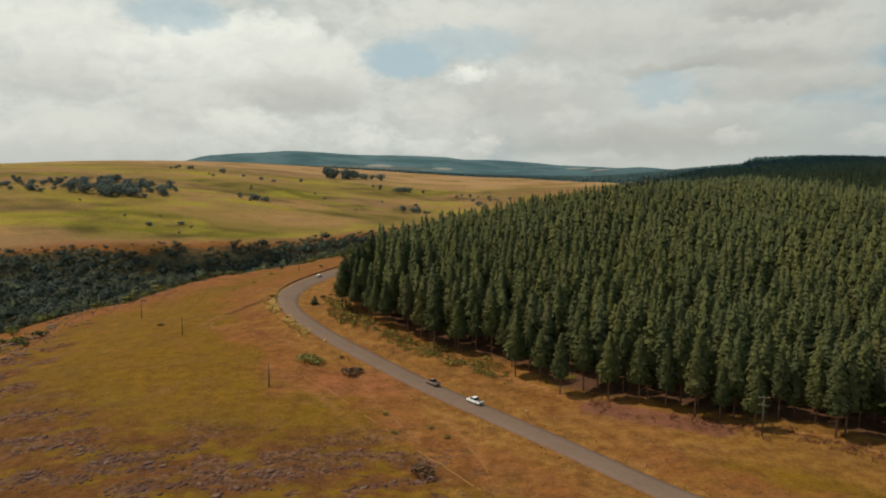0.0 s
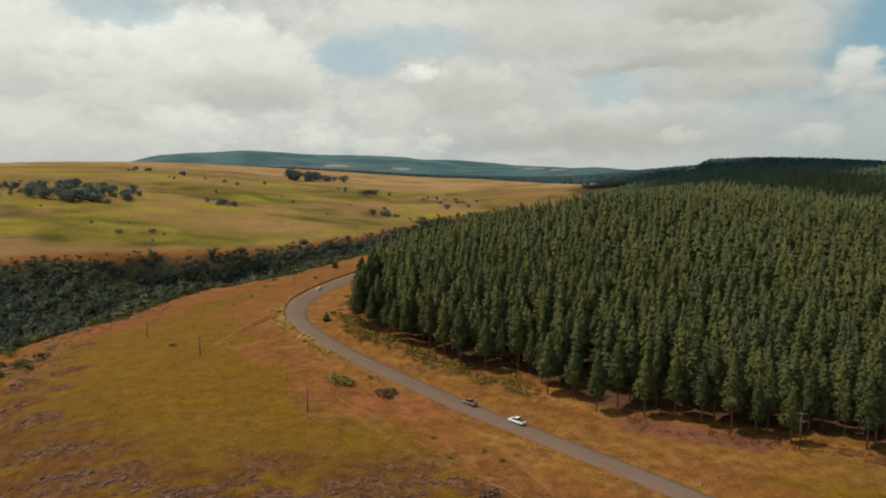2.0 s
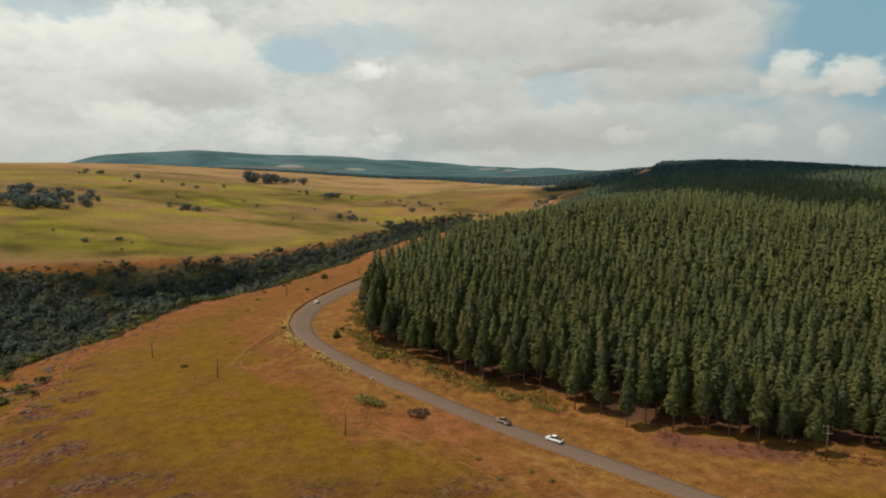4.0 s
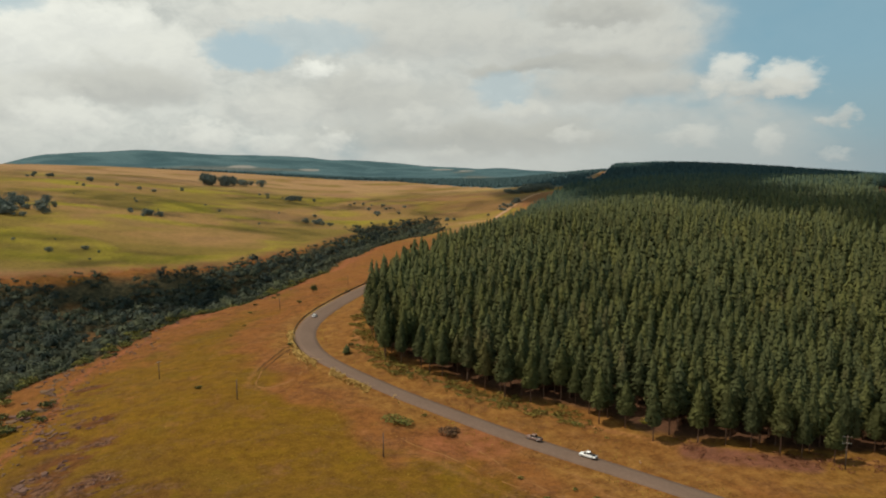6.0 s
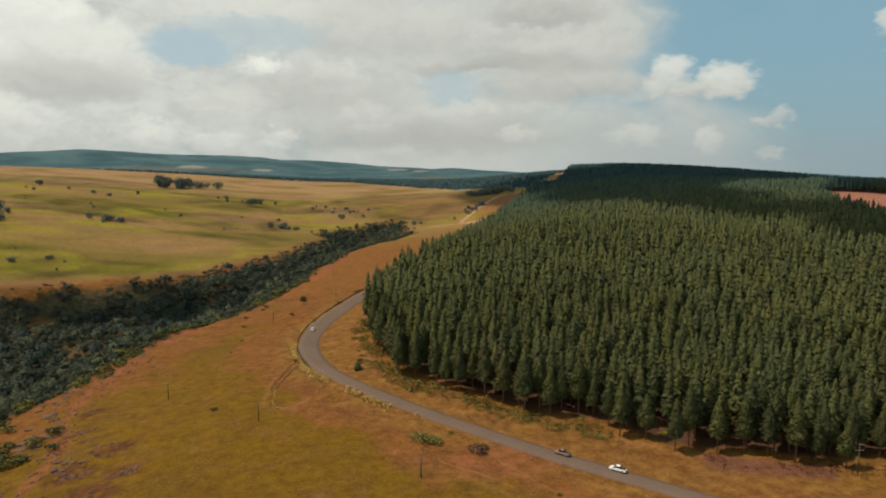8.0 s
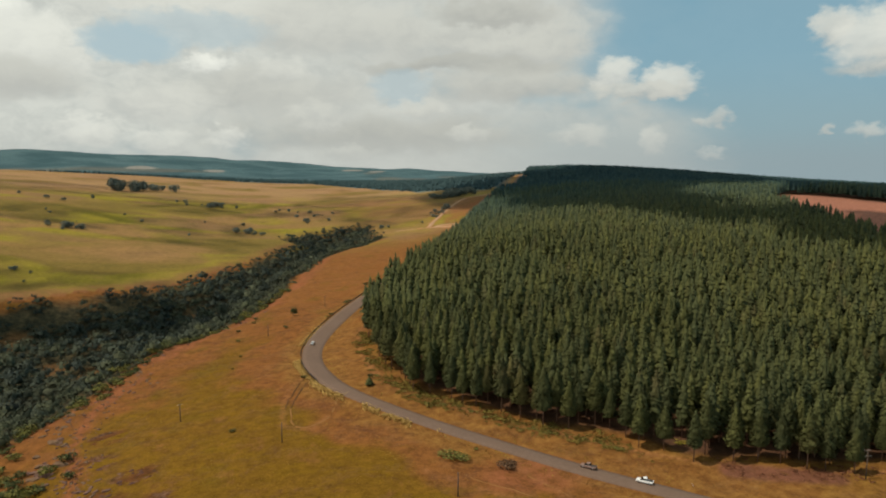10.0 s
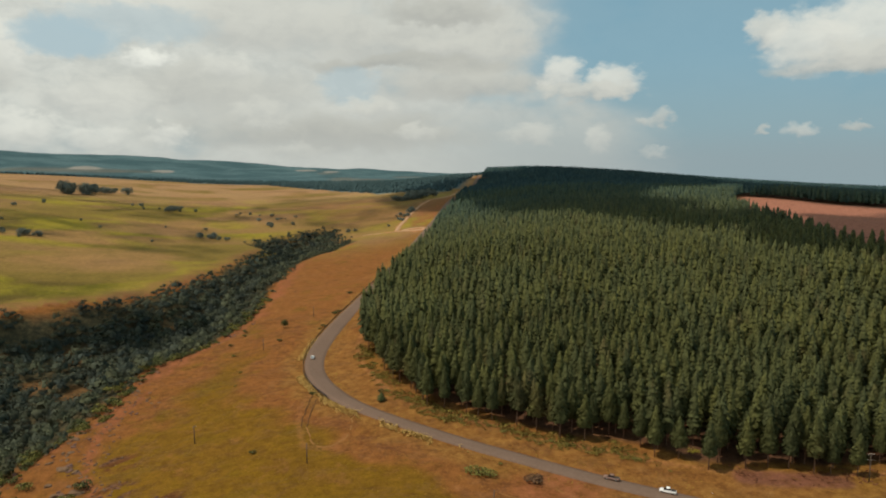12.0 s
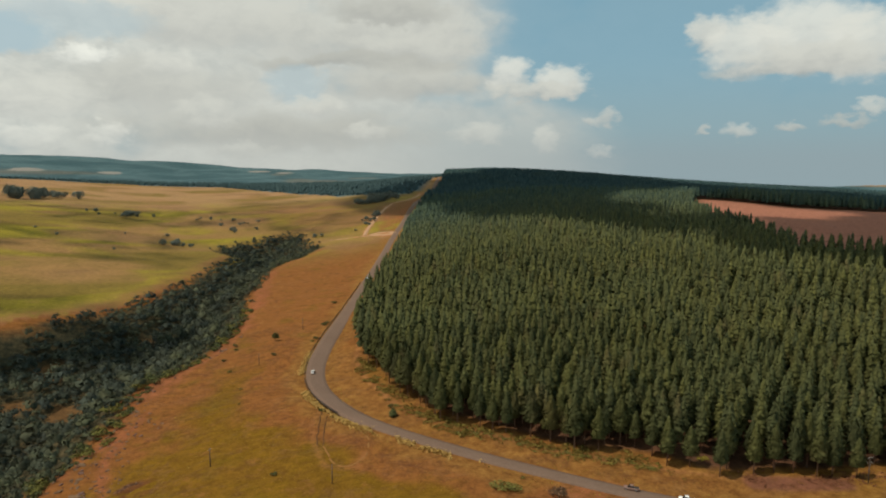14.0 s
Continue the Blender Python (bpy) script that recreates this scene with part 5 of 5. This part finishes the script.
# ---- guard rail round the outside of the bend ----
rail = tagged(new("guard_rail"), "low weathered steel guard rail, darkened for the shadowed outer edge of the bend", "guard rail")
rail_xy = road_xy + road_left * (road_half + 0.9)[:, None]
bend = np.nonzero((rail_xy[:, 1] > 292) & (rail_xy[:, 1] < 560))[0]
post_mesh = from_bm("post", block(-0.07, 0.07, -0.07, 0.07, -1.6, 0.85, 0.01), M_STEEL)
# beam taller than a rail's, to draw the shadow line along the edge
beam_mesh = from_bm("rail_beam", block(0, 1, -0.03, 0.03, -0.42, 0.28, 0.012), M_STEEL)
for i in bend[:-1]:
    a, b = (Vector((*rail_xy[j], float(crown_z[j] + 1.9 * road_half[j] * road_bank[j]))) for j in (i, i + 1))
    o = part("post", post_mesh, rail)
    o.location = a
    o = part("rail_beam", beam_mesh, rail)
    d = b - a
    o.matrix_basis = Matrix.Translation(a + Vector((0, 0, 0.62))) @ d.to_track_quat("X", "Z").to_matrix().to_4x4() @ Matrix.Diagonal((d.length, 1, 1, 1))


# ---- white marker posts along the straight ----
for x, y in ((44.5, 144), (22, 174.5)):
    post = tagged(new("marker_post"), "short white roadside marker post in verge grass", "marker post", "marker posts along the road")
    post.matrix_basis = pose(x, y, float(land(x, y)))
    part("shaft", from_bm("shaft", block(-0.06, 0.06, -0.04, 0.04, -0.2, 0.7, 0.02), M_CHALK), post)
    part("reflector", from_bm("reflector", block(-0.04, 0.04, -0.055, -0.04, 0.5, 0.6, 0.0), M_TAIL), post, "small red reflector")


# ---- vehicles ----
def hull(stations, mat, name):
    """A body lofted across its width: stations along x are (x, z low, z high, half width)."""
    bm = bmesh.new()
    rings = []
    for x, low, high, half in stations:
        rings.append([bm.verts.new((x, y, z)) for y, z in ((-half * 0.96, low), (-half, low + (high - low) * 0.45), (-half * 0.93, high), (half * 0.93, high), (half, low + (high - low) * 0.45), (half * 0.96, low))])
    for a, b in zip(rings, rings[1:]):
        for i in range(6):
            bm.faces.new((a[i], a[(i + 1) % 6], b[(i + 1) % 6], b[i]))
    bm.faces.new(rings[0][::-1]), bm.faces.new(rings[-1])
    bmesh.ops.recalc_face_normals(bm, faces=bm.faces[:])
    bmesh.ops.bevel(bm, geom=bm.edges[:], offset=0.03, segments=1, affect="EDGES")
    return from_bm(name, bm, mat)


TYRE, RIM = mesh_of("tyre", *rod((0, -0.11, 0), (0, 0.11, 0), 0.36, 0.36, 14), M_TYRE), mesh_of("rim", *rod((0, -0.125, 0), (0, 0.125, 0), 0.21, 0.21, 10), M_CHROME)


def vehicle(kind, paint, s, side, label, back=False):
    """A car s steps along the road, side metres to the left of its middle."""
    car = tagged(new("pickup_truck" if kind == "pickup" else "car"), label, "pickup" if kind == "pickup" else "car", "vehicles on the road")
    x, y = road_xy[s] + road_left[s] * side
    a = math.degrees(math.atan2(road_dir[s][1], road_dir[s][0])) + (180 if back else 0)
    car.matrix_basis = pose(x, y, crown_z[s] + 0.1 + road_half[s] * road_bank[s], 0, 0, a)
    if kind == "pickup":
        body = [(-2.6, 0.55, 1.05, 0.86), (-2.5, 0.42, 1.08, 0.9), (-0.75, 0.40, 1.08, 0.92), (1.2, 0.40, 1.08, 0.92), (2.2, 0.42, 1.0, 0.9), (2.6, 0.5, 0.85, 0.82)]
        roof = [(-0.85, 1.06, 1.12, 0.84), (-0.7, 1.06, 1.72, 0.74), (0.55, 1.06, 1.74, 0.74), (1.35, 1.06, 1.12, 0.84)]
        top = (-0.66, 0.52)
        bed = part("load_bed", from_bm("load_bed", block(-2.45, -0.95, -0.78, 0.78, 1.06, 1.10, 0.01), M_BLACK), car, "dark open load bed")
    else:
        body = [(-2.2, 0.5, 0.9, 0.78), (-2.05, 0.34, 0.98, 0.86), (-0.9, 0.32, 0.96, 0.89), (0.9, 0.32, 0.94, 0.89), (1.9, 0.34, 0.82, 0.86), (2.2, 0.45, 0.68, 0.76)]
        roof = [(-1.75, 0.92, 0.99, 0.8), (-1.15, 0.92, 1.42, 0.66), (0.25, 0.92, 1.46, 0.66), (1.1, 0.92, 0.97, 0.8)]
        top = (-1.1, 0.2)
    shell = part("body", hull(body, paint, "body"), car)
    part("cabin_glass", hull(roof, M_GLASS, "cabin_glass"), car, "dark tinted windows")
    z = roof[1][2]
    part("roof", from_bm("roof", block(top[0], top[1], -0.7, 0.7, z - 0.03, z + 0.05, 0.02), paint), car)
    end, tail = body[-1][0], body[0][0]
    for o in (-0.6, 0.6):
        part("headlight", from_bm("headlight", block(end - 0.12, end + 0.02, o - 0.16, o + 0.16, 0.66, 0.8, 0.02), M_LAMP), shell, "clear headlight")
        part("tail_light", from_bm("tail_light", block(tail - 0.02, tail + 0.1, o - 0.12, o + 0.12, 0.72, 0.92, 0.02), M_TAIL), shell, "red tail light")
    part("bumper", from_bm("bumper", block(end - 0.05, end + 0.08, -0.75, 0.75, 0.42, 0.56, 0.02), M_BLACK), shell)
    part("bumper", from_bm("bumper", block(tail - 0.08, tail + 0.05, -0.75, 0.75, 0.42, 0.56, 0.02), M_BLACK), shell)
    for wx in (tail * 0.6, end * 0.62):
        for wy in (-0.8, 0.8):
            wheel = part("tyre", TYRE, car)
            wheel.location = (wx, wy, 0.36)
            part("rim", RIM, wheel, "bright alloy rim")


def nearest(x, y):
    return int(np.argmin(np.hypot(road_xy[:, 0] - x, road_xy[:, 1] - y)))


vehicle("car", M_WHITE, nearest(-64, 350), 1.7, "white saloon car driving round the bend", False)
vehicle("car", M_WHITE, nearest(64, 575), 1.7, "white car on the straight beside the pines", True)
vehicle("pickup", M_WHITE, nearest(11, 182), -1.7, "white double-cab pickup truck on the road", False)
vehicle("pickup", M_BROWN, nearest(-1, 195), -1.7, "dusty brown pickup truck on the road", False)


# ---- clouds whose shade lies on the hill and fields: middle x, y of the shade, half widths ----
def cloud(x, y, wide, deep, count, r):
    high = 2300.0
    m = SUN_AT * (high / SUN_AT.z)
    bm = bmesh.new()
    for k in range(count):
        a, q = r.rand() * math.tau, math.sqrt(r.rand())
        s = (0.22 + 0.25 * r.rand()) * min(wide, deep)
        spot = Vector((math.cos(a) * q * (wide - s * 0.7), math.sin(a) * q * (deep - s * 0.7), s * 0.3 * r.rand()))
        bmesh.ops.create_icosphere(bm, subdivisions=1, radius=1.06, matrix=Matrix.Translation(spot) @ Matrix.Diagonal((s, s, s * 0.35, 1)))
    ob = tagged(new("cloud", from_bm("cloud", bm, M_CLOUD)), "white heaped cloud high above the hills", "cloud", "clouds", kind="structure")
    ob.location = Vector((x, y, 50)) + m


for k, (x, y, wide, deep, count) in enumerate(((620, 1180, 350, 400, 170), (500, 850, 60, 110, 40), (590, 515, 75, 60, 40), (690, 490, 110, 50, 40), (960, 1250, 260, 400, 110), (500, 405, 190, 140, 90), (700, 420, 160, 90, 50), (400, 790, 120, 90, 50), (800, 500, 160, 60, 40),
                                               (800, 980, 210, 180, 70), (1080, 820, 260, 200, 70), (345, 590, 75, 120, 50), (330, 700, 80, 100, 46),
                                               (-200, 545, 90, 40, 40), (960, 760, 130, 110, 60), (760, 470, 170, 70, 60), (900, 690, 130, 66, 50), (830, 690, 75, 75, 50), (775, 750, 50, 45, 30), (730, 505, 90, 50, 40), (830, 545, 90, 38, 40), (1070, 720, 130, 90, 50), (790, 740, 70, 90, 90), (880, 640, 170, 70, 150),
                                               (405, 690, 55, 70, 70), (345, 830, 60, 90, 70), (430, 640, 40, 60, 50))):
    cloud(x, y, wide, deep, count, np.random.RandomState(300 + k))


def broken_cloud(x, y, wide, deep, share, r):
    """Scattered shreds of cloud that let part of the sun through."""
    count = int(share * wide * deep * math.pi / 200)
    a, q = r.rand(count) * math.tau, np.sqrt(r.rand(count)) * (1 - 0.25 * r.rand(count))
    ball = bmesh.new()
    bmesh.ops.create_icosphere(ball, subdivisions=1, radius=1)
    points, faces = np.array([v.co[:] for v in ball.verts]), np.array([[v.index for v in f.verts] for f in ball.faces])
    ball.free()
    size = 5 + 6 * r.rand(count)
    p, f = placed([(points, faces)], np.cos(a) * q * wide, np.sin(a) * q * deep, r.rand(count) * 30, a, size, size * 0.3, np.zeros(count, int))
    ob = tagged(new("cloud", mesh_of("cloud", p, f, M_CLOUD)), "thin shreds of white cloud high above the slopes", "cloud", "clouds", kind="structure")
    ob.location = Vector((x, y, 30)) + SUN_AT * (2300.0 / SUN_AT.z)


for k, (x, y, wide, deep, share) in enumerate(((-260, 1010, 260, 110, 0.42), (-20, 1250, 230, 120, 0.45), (150, 1080, 110, 130, 0.4), (-430, 720, 170, 70, 0.35), (-350, 1420, 300, 150, 0.35),
                                               (-300, 640, 150, 55, 0.5), (-90, 860, 110, 70, 0.3), (-560, 1000, 160, 120, 0.3), (250, 1400, 160, 120, 0.35))):
    broken_cloud(x, y, wide, deep, share, np.random.RandomState(500 + k))
